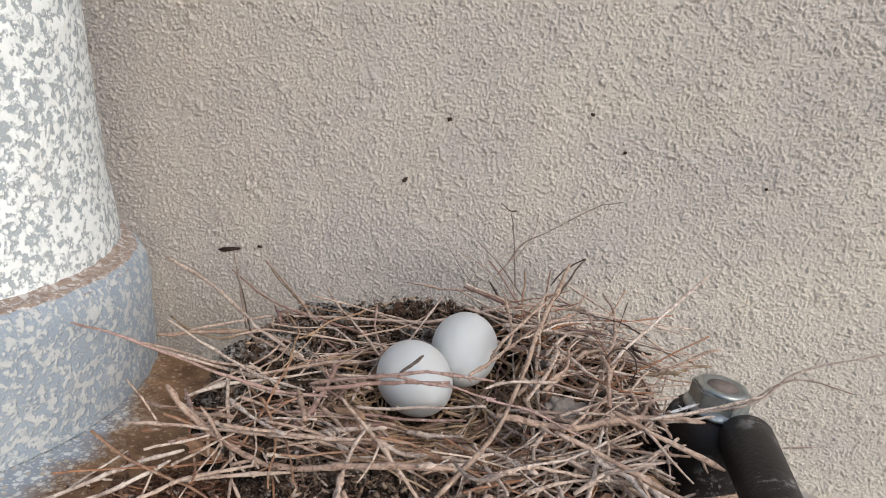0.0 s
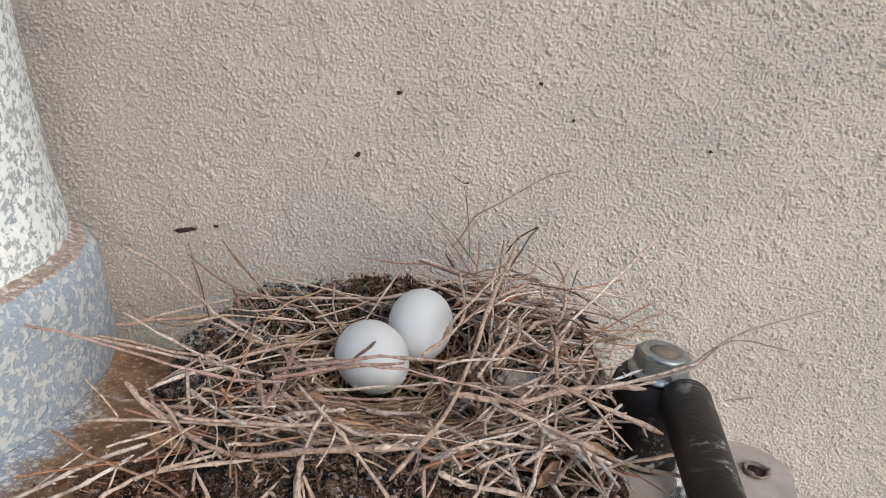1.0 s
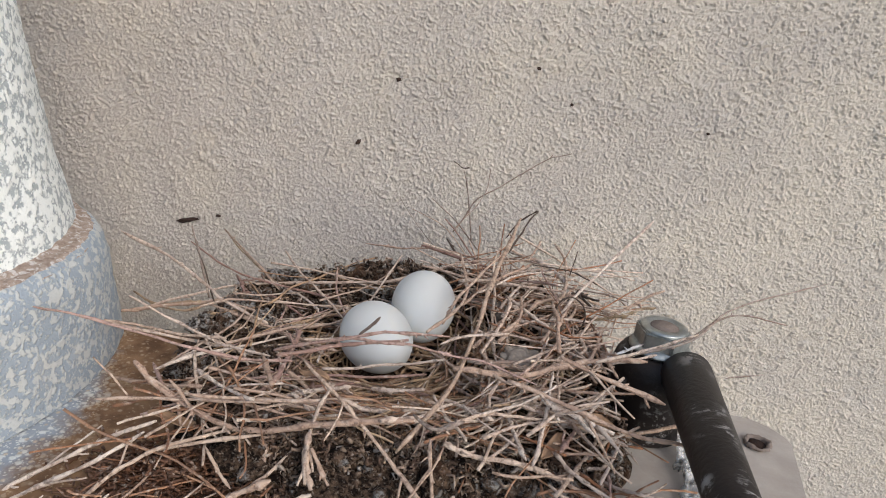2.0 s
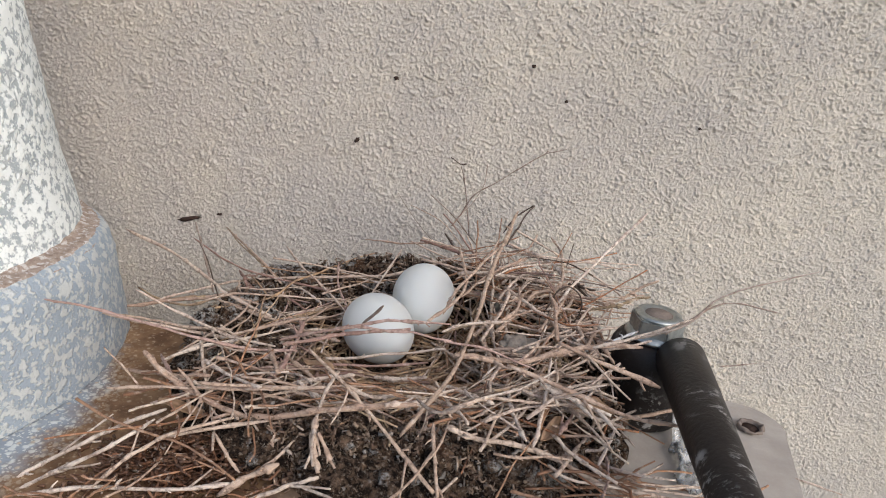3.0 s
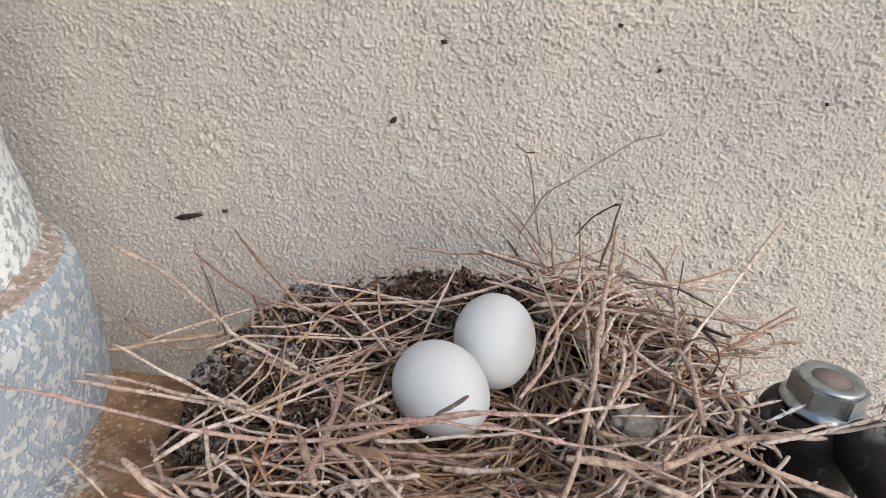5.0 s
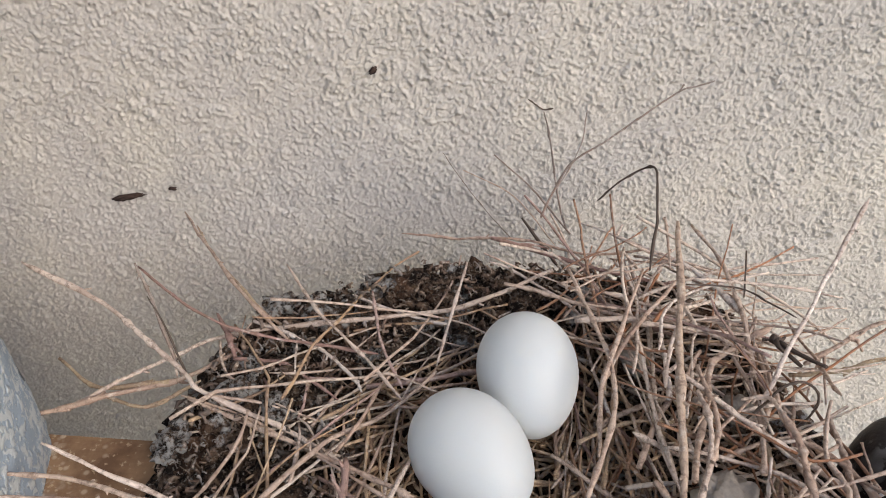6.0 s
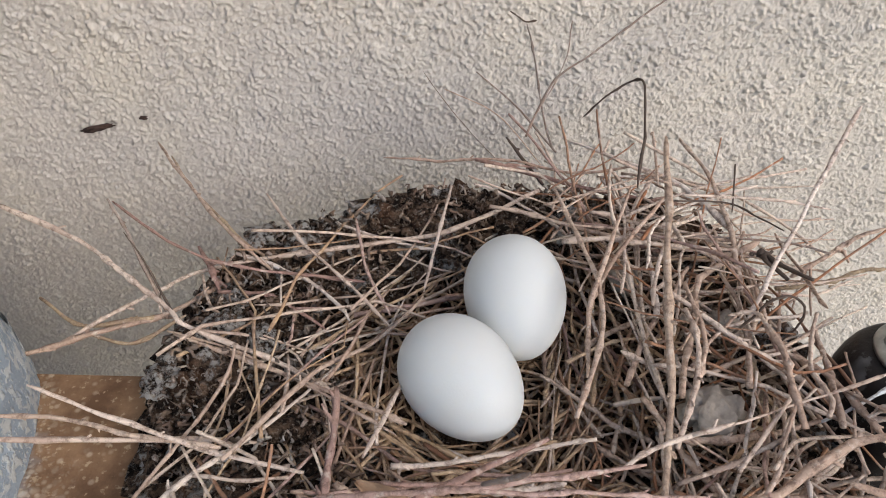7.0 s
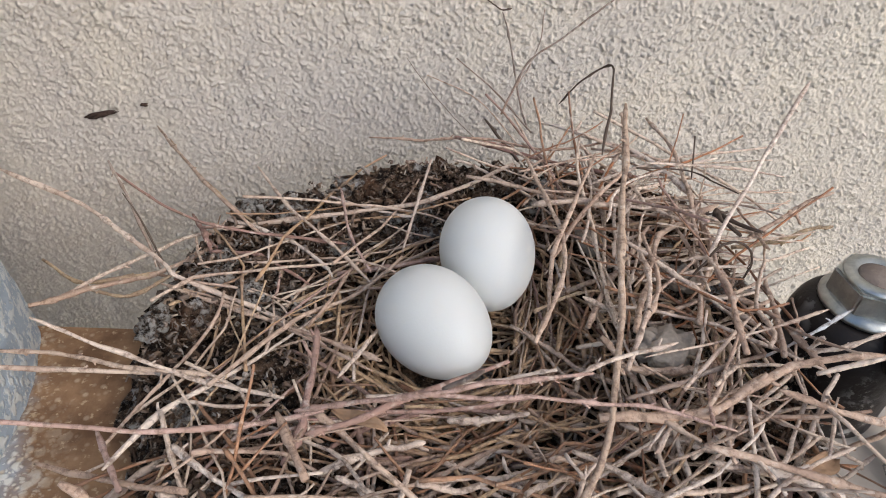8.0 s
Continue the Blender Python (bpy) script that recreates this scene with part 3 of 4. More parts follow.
def build_nest():
    nest = tagged(new("bird_nest"), "bird's nest of dry twigs and straw over dark crusted droppings", "nest")
    rng = random.Random(7)
    # the crusted bed
    nu, nv = 320, 130
    co = np.zeros((nv, nu, 3))
    for j in range(nv):
        for i in range(nu):
            a = 2 * math.pi * i / nu
            f = j / (nv - 1)
            x, y = rim_spot(a, 1.03 * min(f / 0.9, 1.0))
            z = bed_height(x, y)
            if f > 0.9:
                z = 0.0006 - 0.012 * (f - 0.9) / 0.1
            q = Vector((x, y, z))
            lump = noise.noise(q * 80) * 0.0052 + abs(noise.noise(q * 170)) * 0.0050 + abs(noise.noise(q * 390)) * 0.0046 + noise.noise(q * 800) * 0.0018 - 0.002
            hollow = step01((math.hypot(x - CUP.x, y - CUP.y) - 0.025) / 0.045)
            co[j, i] = (x + noise.noise(q * 110 + Vector((9, 0, 0))) * 0.006 * f, y + noise.noise(q * 110 + Vector((0, 9, 0))) * 0.006 * f, z + lump * (0.1 + 0.9 * hollow if f < 0.9 else 0.3))
    mesh_part("bed", grid_mesh("bed", co.reshape(-1, 3), nu, nv, True), CLOD, nest, "dark crust of dried droppings")
    # crusted lumps round the rim, the limed ones first
    limed_spots = ((-0.0565, 0.2543, 0.0050), (-0.0478, 0.2559, 0.0036), (-0.0617, 0.2198, 0.0042), (-0.0723, 0.2045, 0.0045), (-0.0512, 0.2152, 0.0038), (-0.0604, 0.2286, 0.0036))
    for k in range(78):
        a = radians(rng.uniform(88, 212) if k % 2 else rng.uniform(232, 308))
        r = rng.uniform(0.80, 0.97) if k % 2 else rng.uniform(0.82, 0.98)
        x, y = rim_spot(a, r)
        size = rng.uniform(0.0028, 0.0062) if k % 2 else rng.uniform(0.0036, 0.0080)
        limed = k < len(limed_spots)
        if limed:
            x, y, size = limed_spots[k]
        bm = bmesh.new()
        bmesh.ops.create_icosphere(bm, subdivisions=4, radius=1)
        seat = Vector((k * 3.7, k * 1.9, 0))
        for w in bm.verts:
            q = w.co.copy()
            w.co *= 0.8 + 0.6 * noise.noise(q * 1.4 + seat) + 0.5 * abs(noise.noise(q * 3.0 + seat)) + 0.32 * abs(noise.noise(q * 6.5 + seat)) + 0.12 * noise.noise(q * 14 + seat)
            w.co = Vector((w.co.x * size * 1.2, w.co.y * size, w.co.z * size * 0.75))
        lump = part("crust_lump", bm, LIME if limed else CLOD, nest, "lump crusted white with lime" if limed else "")
        lump.matrix_local = pose(x, y, max(0.0025, bed_height(x, y) * 0.62) + (0.006 if limed else 0), 0, 0, rng.uniform(0, 360))
    # loose clods on the bed and its front
    verts, faces = [], []
    for k in range(2200):
        a, r = rng.uniform(0, 2 * math.pi), rng.uniform(0.5, 1.02)
        x, y = rim_spot(a, r)
        p = Vector((x, y, bed_height(x, y) + rng.uniform(-0.002, 0.0025)))
        if near_egg(p, 0.004):
            continue
        bm = bmesh.new()
        bmesh.ops.create_icosphere(bm, subdivisions=1, radius=1)
        s = rng.uniform(0.0007, 0.0024) if rng.random() < 0.88 else rng.uniform(0.0025, 0.0052)
        seat = Vector((rng.uniform(0, 99), rng.uniform(0, 99), 0))
        base = len(verts)
        for w in bm.verts:
            w.co *= 1 + 0.8 * noise.noise(w.co * 1.7 + seat) + 0.35 * noise.noise(w.co * 4 + seat)
            verts.append(p + Vector((w.co.x * s, w.co.y * s, w.co.z * s * 0.75)))
        faces += [[base + w.index for w in q.verts] for q in bm.faces]
        bm.free()
    me = bpy.data.meshes.new("clods")
    me.from_pydata(verts, [], faces)
    tagged(mesh_part("clods", me, CLOD, nest, "crumbs of dried droppings"), kind="stuff")
    heaps = {"flakes": ([], []), "limed_flakes": ([], []), "debris": ([], [])}
    for k in range(6400):
        a, r = (rng.uniform(0, 2 * math.pi), rng.uniform(0.45, 1.03)) if k % 4 else (rng.gauss(-1.57, 0.7), rng.uniform(0.78, 1.03))
        x, y = rim_spot(a, r)
        p = Vector((x, y, bed_height(x, y) + rng.uniform(0.0, 0.005)))
        if near_egg(p, 0.004):
            continue
        m = Matrix.Rotation(rng.uniform(0, 6.28), 3, "Z") @ Matrix.Rotation(rng.gauss(0, 0.8), 3, "X") @ Matrix.Rotation(rng.gauss(0, 0.8), 3, "Y")
        big, sweep, rise = rng.uniform(0.0004, 0.0013) if rng.random() < 0.75 else rng.uniform(0.0011, 0.0021), rng.uniform(1.2, 4.2), rng.uniform(-0.001, 0.001)
        line = [p + m @ Vector((big * math.cos(sweep * i / 5), big * math.sin(sweep * i / 5), rise * i / 5)) + Vector((rng.gauss(0, 0.3), rng.gauss(0, 0.3), rng.gauss(0, 0.3))) * big for i in range(6)]
        w = min(0.0005, big * rng.uniform(0.16, 0.46))
        verts, faces = heaps["limed_flakes" if rng.random() < (0.55 if x < -0.03 and y > 0.17 else 0.12) else "flakes"]
        v, f = tube(line, w, w * rng.uniform(0.25, 1.0), 4, rng, 0.5)
        faces += [[len(verts) + i for i in q] for q in f]
        verts += v
    # crumbled bark and dust at the nest's foot, towards the post
    # Coloured dark: the shade under the twigs there is in the colour too.
    verts, faces = heaps["debris"]
    for k in range(1500):
        x, y = rng.gauss(-0.052, 0.013), rng.gauss(0.133, 0.008)
        if x < -0.085 or y < 0.108:
            continue
        near = max(0, 1 - math.hypot((x + 0.050) / 0.03, (y - 0.134) / 0.02))
        p = Vector((x, y, 0.0006 + near * rng.uniform(0, 0.011)))
        turn, ln, rise = rng.uniform(0, 6.28), rng.uniform(0.0008, 0.0045), rng.gauss(0, 0.3)
        line = [p + Vector((math.cos(turn), math.sin(turn), rise * near)) * ln * i / 3 + Vector((rng.gauss(0, 1), rng.gauss(0, 1), 0)) * ln * 0.06 for i in range(4)]
        w = rng.uniform(0.0002, 0.0006)
        v, f = tube(line, w, w * rng.uniform(0.4, 1.0), 4, rng, 0.4)
        faces += [[len(verts) + i for i in q] for q in f]
        verts += v
    tagged(twig_object("debris", heaps["debris"], DEBRIS, nest), "red-brown crumbled bark at the nest's foot", kind="stuff")
    tagged(twig_object("flakes", heaps["flakes"], FLAKES, nest), "curled flakes of dried droppings", kind="stuff")
    tagged(twig_object("limed_flakes", heaps["limed_flakes"], LIMED, nest), "pale grey limed flakes of droppings", kind="stuff")
    return nest


def twig(nest, material, r0, r1, *points, name="twig", steps=7):
    """One twig through the points; radii in millimetres."""
    rng = random.Random(round(points[0][0] * 1e5 + points[-1][1] * 7e5))
    line = smooth_line(points, steps)
    ln = (line[-1] - line[0]).length
    off = Vector((rng.uniform(0, 50), rng.uniform(0, 50), rng.uniform(0, 50)))
    line = [p + noise.noise_vector(p * 70 + off) * min(0.0004, ln * 0.007) + noise.noise_vector(p * 260 + off) * min(0.00022, ln * 0.003) for p in line]
    thick = 1060 if r0 > 0.74 else 1220 if r0 > 0.55 else 1100
    ob = twig_object(name, knobby(line, r0 / thick, r1 / thick, 7, rng, min(2, len(line) // 9) if r0 < 0.3 else min(9, len(line) // 3)), material, nest)
    if r0 > 0.55 and len(line) > 12:
        for _ in range(2):
            fork, way = side_twig(rng, line, r0 / 1100)
            if clear(way):
                twig_object("side_twig", fork, material, ob)
    return ob


def clear(line):
    """Whether a twig keeps off the eggs, the wall, the post, the plate and the arm."""
    for p in line:
        if math.hypot(p.x - 0.0475, p.y - 0.185) < 0.0060 and p.z > 0.019:
            return False
        if near_egg(p, 0.0012) or in_sight(p) or p.y > 0.318 + 0.04 * p.x or (p.z < 0.001 and p.y < 0.212) or p.z < -0.004:
            return False
        if p.x < -0.076 and p.y > 0.14 or p.x < -0.098 or math.hypot(p.x - 0.0985, p.y - 0.2) < 0.017 or (p.x > 0.084 and p.y < 0.2 and p.z > 0.019):
            return False
    return True


def laid(rng, x, y, z, turn, ln, bow, tilt):
    """A stiff, slightly crooked line about a middle point."""
    halves = []
    n = 6
    for way in (1, -1):
        a, rise = turn, tilt
        p = Vector((x, y, z))
        half = []
        curl = rng.gauss(0, bow * 0.45)
        for k in range(n):
            a += curl + rng.gauss(0, 0.075) + (rng.gauss(0, 0.34) if rng.random() < 0.08 else 0)
            rise += rng.gauss(0, 0.04)
            p = p + Vector((math.cos(a), math.sin(a), rise)) * (way * ln * 0.5 / n)
            half += [p]
        halves.append(half)
    line = halves[1][::-1] + [Vector((x, y, z))] + halves[0]
    out = []
    for p, q in zip(line, line[1:]):
        out += [p, p.lerp(q, 0.55)]
    return out + [line[-1]]


def random_twig(rng, where):
    """A nearly straight line in the tangle, or None where it would not be clear."""
    if where == "right":
        x, y = rng.uniform(0.018, 0.082), rng.uniform(0.165, 0.268)
        turn = rng.choice((rng.gauss(1.35, 0.28), rng.gauss(0.9, 0.3), rng.gauss(2.1, 0.35), rng.gauss(1.7, 0.4), rng.gauss(0.15, 0.4), rng.gauss(-0.4, 0.4)))
        if x > 0.05 and y > 0.225 and rng.random() < 0.6:
            return None
        ln, z = rng.uniform(0.022, 0.070), max(0.008, twig_top(x, y) + 0.004 - abs(rng.gauss(0, 0.011)))
        tilt = rng.gauss(0.02 if math.sin(turn) > 0.5 else 0, 0.16)
    elif where == "front":
        x, y = rng.uniform(-0.058, 0.082), rng.uniform(0.130, 0.178)
        turn = rng.gauss(0, 0.5) if rng.random() < 0.4 else rng.gauss(0.95, 0.4) * rng.choice((-1, 1))
        ln, z = rng.uniform(0.018, 0.062), rng.uniform(0.009, twig_top(x, y) - 0.003)
        tilt = rng.gauss(0, 0.22 if y > 0.145 else 0.1)
    elif where == "left":
        x, y = rng.uniform(-0.078, 0.0), rng.uniform(0.165, 0.262)
        if x < 0.0 and y > 0.225 and rng.random() < 0.6:
            return None
        turn = rng.choice((rng.gauss(0.25, 0.25), rng.gauss(-0.5, 0.25), rng.gauss(1.2, 0.5), rng.gauss(0.7, 0.3)))
        ln, z = rng.uniform(0.030, 0.080), rng.uniform(0.009, twig_top(x, y) + 0.002)
        tilt = rng.gauss(0, 0.06)
    elif where == "fringe":
        x, y = rng.uniform(0.048, 0.088), rng.uniform(0.216, 0.262)
        turn, ln = rng.gauss(0.02, 0.28), rng.uniform(0.035, 0.075)
        z, tilt = rng.uniform(0.014, 0.036), rng.gauss(0, 0.07)
    elif where == "gap":
        x, y = rng.uniform(-0.034, 0.036), rng.uniform(0.156, 0.186)
        turn, ln = rng.choice((rng.gauss(0.5, 0.4), rng.gauss(-0.6, 0.4), rng.gauss(1.4, 0.4))), rng.uniform(0.016, 0.045)
        z, tilt = rng.uniform(0.0085, 0.0195), rng.gauss(0, 0.16)
    elif where == "brush":
        x, y = rng.uniform(0.020, 0.066), rng.uniform(0.148, 0.184)
        turn, ln = rng.choice((rng.gauss(1.35, 0.3), rng.gauss(2.1, 0.3), rng.gauss(0.7, 0.3), rng.gauss(0.1, 0.3))), rng.uniform(0.018, 0.042)
        z, tilt = rng.uniform(0.014, 0.031), rng.gauss(0, 0.18)
    elif where == "skirt":
        x, y = rng.uniform(0.055, 0.100), rng.uniform(0.095, 0.150)
        turn, ln = rng.gauss(-0.45, 0.45), rng.uniform(0.025, 0.055)
        z, tilt = rng.uniform(0.0015, 0.014), rng.gauss(0, 0.05)
    elif where == "foot":
        x, y = rng.uniform(-0.085, -0.02), rng.uniform(0.108, 0.142)
        turn, ln = rng.gauss(0.3, 0.7), rng.uniform(0.008, 0.024)
        z, tilt = rng.uniform(0.0015, 0.008), rng.gauss(0, 0.06)
    elif where == "under":
        x, y = rng.uniform(-0.042, 0.040), rng.uniform(0.178, 0.236)
        turn, ln = rng.uniform(0, 3.14), rng.uniform(0.018, 0.048)
        z, tilt = rng.uniform(0.0025, 0.0085), rng.gauss(0, 0.06)
    else:
        a, r = rng.choice((rng.uniform(0, 2 * math.pi), rng.gauss(-1.3, 0.7))), rng.choice((rng.uniform(0.016, 0.062), rng.uniform(0.018, 0.042)))
        x, y = CUP.x + r * math.cos(a), CUP.y + r * math.sin(a)
        if x < -0.016 and (y > 0.214 or rng.random() < 0.35) or y > 0.25 and x < 0.012:
            return None
        turn = a + math.pi / 2 + rng.gauss(0, 0.7)
        ln = rng.uniform(0.016, 0.046)
        low = bed_height(x, y) + 0.0015
        z, tilt = rng.uniform(low, max(low + 0.003, twig_top(x, y) - 0.004)), rng.gauss(0, 0.15)
    if where not in ("cup", "gap", "under", "skirt", "foot") and y < 0.142 and -0.04 < x < 0.06 and z < 0.02:
        return None
    line = laid(rng, x, y, z, turn, ln, 0.035, tilt)
    return line if clear(line) else None


def side_twig(rng, line, r, turn_by=None):
    """A short fork off a twig, rising from a point along it."""
    k = rng.randrange(3, len(line) - 3)
    d = (line[k + 1] - line[k - 1]).normalized()
    a = turn_by or rng.choice((-1, 1)) * rng.uniform(0.45, 1.0)
    d = Matrix.Rotation(a, 3, "Z") @ d
    d.z += rng.uniform(-0.15, 0.3)
    ln = rng.uniform(0.004, 0.022)
    p, out = line[k].copy(), []
    for _ in range(6):
        out.append(p.copy())
        d = (d + Vector((rng.gauss(0, 0.07), rng.gauss(0, 0.07), rng.gauss(0, 0.05)))).normalized()
        p = p + d * ln / 5
    return tube(out, r * 0.72, r * 0.42, 6, rng), out


def twig_object(name, tube_data, material, parent):
    me = bpy.data.meshes.new(name)
    me.from_pydata(tube_data[0], [], tube_data[1])
    return mesh_part(name, me, material, parent)


def build_twigs(nest):
    rng = random.Random(21)
    for where, count in (("right", 46), ("front", 37), ("left", 20), ("fringe", 8), ("gap", 28), ("brush", 26), ("skirt", 16), ("foot", 4)):
        made = 0
        while made < count:
            line = random_twig(rng, where)
            if line is None:
                continue
            made += 1
            thin = rng.random() < {"left": 0.75, "fringe": 0.75, "gap": 0.2}.get(where, 0.45)
            r = (rng.uniform(0.34, 0.50) if thin else rng.uniform(0.48, 0.80)) / 1000
            mat = rng.choice((TAN, TAN, PINK, PALE, PALE, PALE) if where in ("right", "brush") else (TAN, TAN, TAN, PINK, PALE, PALE))
            ob = twig_object("twig", knobby(line, r, r * rng.uniform(0.45, 0.95), 6, rng, rng.choice((1, 2, 3)) if thin else rng.choice((3, 4, 5, 6))), mat, nest)
            if not thin:
                for _ in range(rng.choice((0, 1, 1, 2))):
                    fork, way = side_twig(rng, line, r)
                    if clear(way):
                        twig_object("side_twig", fork, mat, ob)
    for name, label, material, heap in (("straw", "tangle of short yellow straw", STRAWY, (("cup", 230, 0.45), ("under", 150, 0.45), ("left", 12, 0.36))),
                                        ("litter", "dark litter of broken twigs", LITTER, (("right", 30, 0.40), ("front", 70, 0.42), ("fringe", 6, 0.35), ("foot", 40, 0.32), ("skirt", 22, 0.4))),
                                        ("broken_twigs", "short broken pieces of pale twig", BROKEN, (("right", 78, 0.46), ("front", 32, 0.48), ("brush", 32, 0.45), ("left", 14, 0.36), ("fringe", 8, 0.33)))):
        verts, faces = [], []
        for where, count, thick in heap:
            made = 0
            while made < count:
                line = random_twig(rng, where)
                if line is None:
                    continue
                made += 1
                r = thick * rng.uniform(0.6, 1.35) / 1000
                v, f = tube(line, r, r * 0.7, 5, rng)
                faces += [[len(verts) + i for i in q] for q in f]
                verts += v
        tagged(twig_object(name, (verts, faces), material, nest), label, kind="stuff")


def build_leaves():
    """Curled strips of dry brown leaf caught in the twigs."""
    for x, y, z, ln, wd, turn, tip in ((0.071, 0.158, 0.022, 0.018, 0.0045, 25, 20), (-0.020, 0.172, 0.017, 0.014, 0.0035, -30, 10), (0.058, 0.150, 0.018, 0.013, 0.005, 60, 25), (-0.055, 0.146, 0.012, 0.016, 0.004, 15, 10)):
        n, m = 14, 5
        co = np.zeros((n, m, 3))
        for i in range(n):
            u = i / (n - 1)
            w = wd * math.sin(math.pi * min(0.96, 0.06 + 0.9 * u)) ** 0.7
            for j in range(m):
                v = j / (m - 1) - 0.5
                co[i, j] = ((u - 0.5) * ln, v * w, 0.35 * wd * (v * v * 3) + 0.0025 * math.sin(u * 4 + x * 90) + 0.0006 * noise.noise(Vector((u * 5, v * 4, x * 99))))
        ob = tagged(mesh_part("leaf", grid_mesh("leaf", co.reshape(-1, 3), m, n), LEAF), "curled dry brown leaf strip caught in the twigs", "leaf", "leaves in the nest")
        ob.modifiers.new("thickness", "SOLIDIFY").thickness = 0.0003
        ob.matrix_world = pose(x, y, z, tip, tip * 0.5, turn)


def build_scrap():
    """A crumpled strip of clear film lying on the plate from the sleeve's foot."""
    n, m = 40, 16
    co = np.zeros((n, m, 3))
    for i in range(n):
        for j in range(m):
            u, v = i / (n - 1), j / (m - 1) - 0.5
            q = Vector((u * 7, v * 3, 1.7))
            ridge = abs(noise.noise(q * 0.8)) * 0.006 + abs(noise.noise(q * 2.1)) * 0.0024
            co[i, j] = (v * (0.010 - 0.002 * u) + 0.0030 * noise.noise(q * 0.7), -u * 0.034, 0.0011 + ridge + 0.010 * max(0, 0.2 - u) / 0.2)
    ob = tagged(mesh_part("plastic_film", grid_mesh("plastic_film", co.reshape(-1, 3), m, n), FILM), "crumpled strip of clear plastic film beside the black sleeve", "film")
    ob.modifiers.new("thickness", "SOLIDIFY").thickness = 0.0002
    ob.matrix_world = pose(0.1085, 0.1810, 0.0, 0, 0, -6)


def build_stones():
    """Pebbles lying among the twigs."""
    for x, y, z, size, turn in ((0.0478, 0.1858, 0.0245, 0.0054, 20), (0.041, 0.232, 0.020, 0.0040, 70), (0.060, 0.212, 0.024, 0.0036, 130)):
        bm = bmesh.new()
        bmesh.ops.create_icosphere(bm, subdivisions=4, radius=1)
        for w in bm.verts:
            w.co *= 1 + 0.45 * noise.noise(w.co * 1.2 + Vector((x * 300, y * 300, 0))) + 0.30 * noise.noise(w.co * 3.2) + 0.22 * abs(noise.noise(w.co * 7)) + 0.16 * noise.noise(w.co * 15) + 0.10 * abs(noise.noise(w.co * 28))
        ob = tagged(part("pebble", bm, STONE), "small grey crusted pebble lying among the twigs", "pebble", "pebbles in the nest")
        ob.data.transform(Matrix.Diagonal((size * 1.15, size, size * 0.8, 1)))
        ob.matrix_world = pose(x, y, z, 15, 10, turn)


def build_marked_twigs(nest):
    """The single twigs, wires and stems that stand out of the tangle."""
    twig(nest, BROWN, 0.73, 0.86, (0.045, 0.242, 0.0578), (0.0392, 0.215, 0.0525), (0.0338, 0.1874, 0.0455), (0.0262, 0.156, 0.0325), (0.0124, 0.136, 0.0197))
    twig(nest, PALE, 0.48, 0.62, (0.102, 0.2585, 0.0586), (0.0855, 0.2375, 0.049), (0.0698, 0.218, 0.0396), (0.0605, 0.206, 0.033))
    twig(nest, PALE, 0.55, 0.70, (-0.1018, 0.2185, 0.0073), (-0.084, 0.2325, 0.01), (-0.069, 0.242, 0.0115), (-0.036, 0.247, 0.015), (-0.0045, 0.252, 0.0185), (0.022, 0.262, 0.026))
    twig(nest, PALE, 0.68, 0.66, (-0.1279, 0.2526, 0.0244), (-0.1018, 0.2413, 0.0211), (-0.0865, 0.2293, 0.0203), (-0.0734, 0.2193, 0.0186), (-0.0680, 0.2144, 0.0181), (-0.046, 0.2085, 0.0125), (-0.03, 0.2, 0.009))
    twig(nest, DARK, 0.32, 0.40, (0.0445, 0.309, 0.0235), (0.0492, 0.304, 0.0345), (0.0575, 0.299, 0.0435), (0.0505, 0.270, 0.0455), (0.0425, 0.243, 0.0415))
    twig(nest, TAN, 0.45, 0.55, (-0.102, 0.3065, 0.01), (-0.0835, 0.275, 0.016), (-0.0655, 0.249, 0.0195), (-0.0520, 0.240, 0.012))
    twig(nest, STRAW, 0.34, 0.42, (-0.0960, 0.3000, 0.0085), (-0.0825, 0.2765, 0.0125), (-0.0640, 0.2520, 0.0150), (-0.0500, 0.243, 0.010))
    twig(nest, PALE, 0.55, 0.60, (-0.1, 0.182, 0.0209), (-0.073, 0.1845, 0.0168), (-0.0456, 0.1873, 0.0122))
    twig(nest, GREY, 0.30, 0.50, (-0.0893, 0.2385, 0.0374), (-0.0868, 0.2370, 0.0300), (-0.083, 0.232, 0.0245), (-0.077, 0.225, 0.012))
    twig(nest, DARK, 0.24, 0.30, (-0.0868, 0.2360, 0.0290), (-0.0815, 0.2310, 0.0235), (-0.0745, 0.2240, 0.0110))
    twig(nest, TAN, 0.75, 0.94, (-0.0691, 0.1500, 0.0285), (-0.0636, 0.1490, 0.0229), (-0.0549, 0.1470, 0.0193), (-0.0437, 0.1430, 0.0170), (-0.0306, 0.1400, 0.0164), (-0.0119, 0.1390, 0.0228), (0.0159, 0.1400, 0.0282))
    twig(nest, TAN, 0.61, 0.47, (-0.0549, 0.1470, 0.0193), (-0.0522, 0.1430, 0.0132))
    twig(nest, TAN, 0.56, 0.52, (-0.0582, 0.1490, 0.0246), (-0.0501, 0.1440, 0.0199), (-0.0482, 0.1420, 0.0179))
    twig(nest, TAN, 0.70, 0.56, (-0.0306, 0.1400, 0.0164), (-0.0247, 0.1360, 0.0152), (-0.0250, 0.1340, 0.0116))
    twig(nest, TAN, 0.89, 1.03, (-0.0122, 0.1350, 0.0232), (-0.0113, 0.1300, 0.0177), (-0.0085, 0.1260, 0.0116))
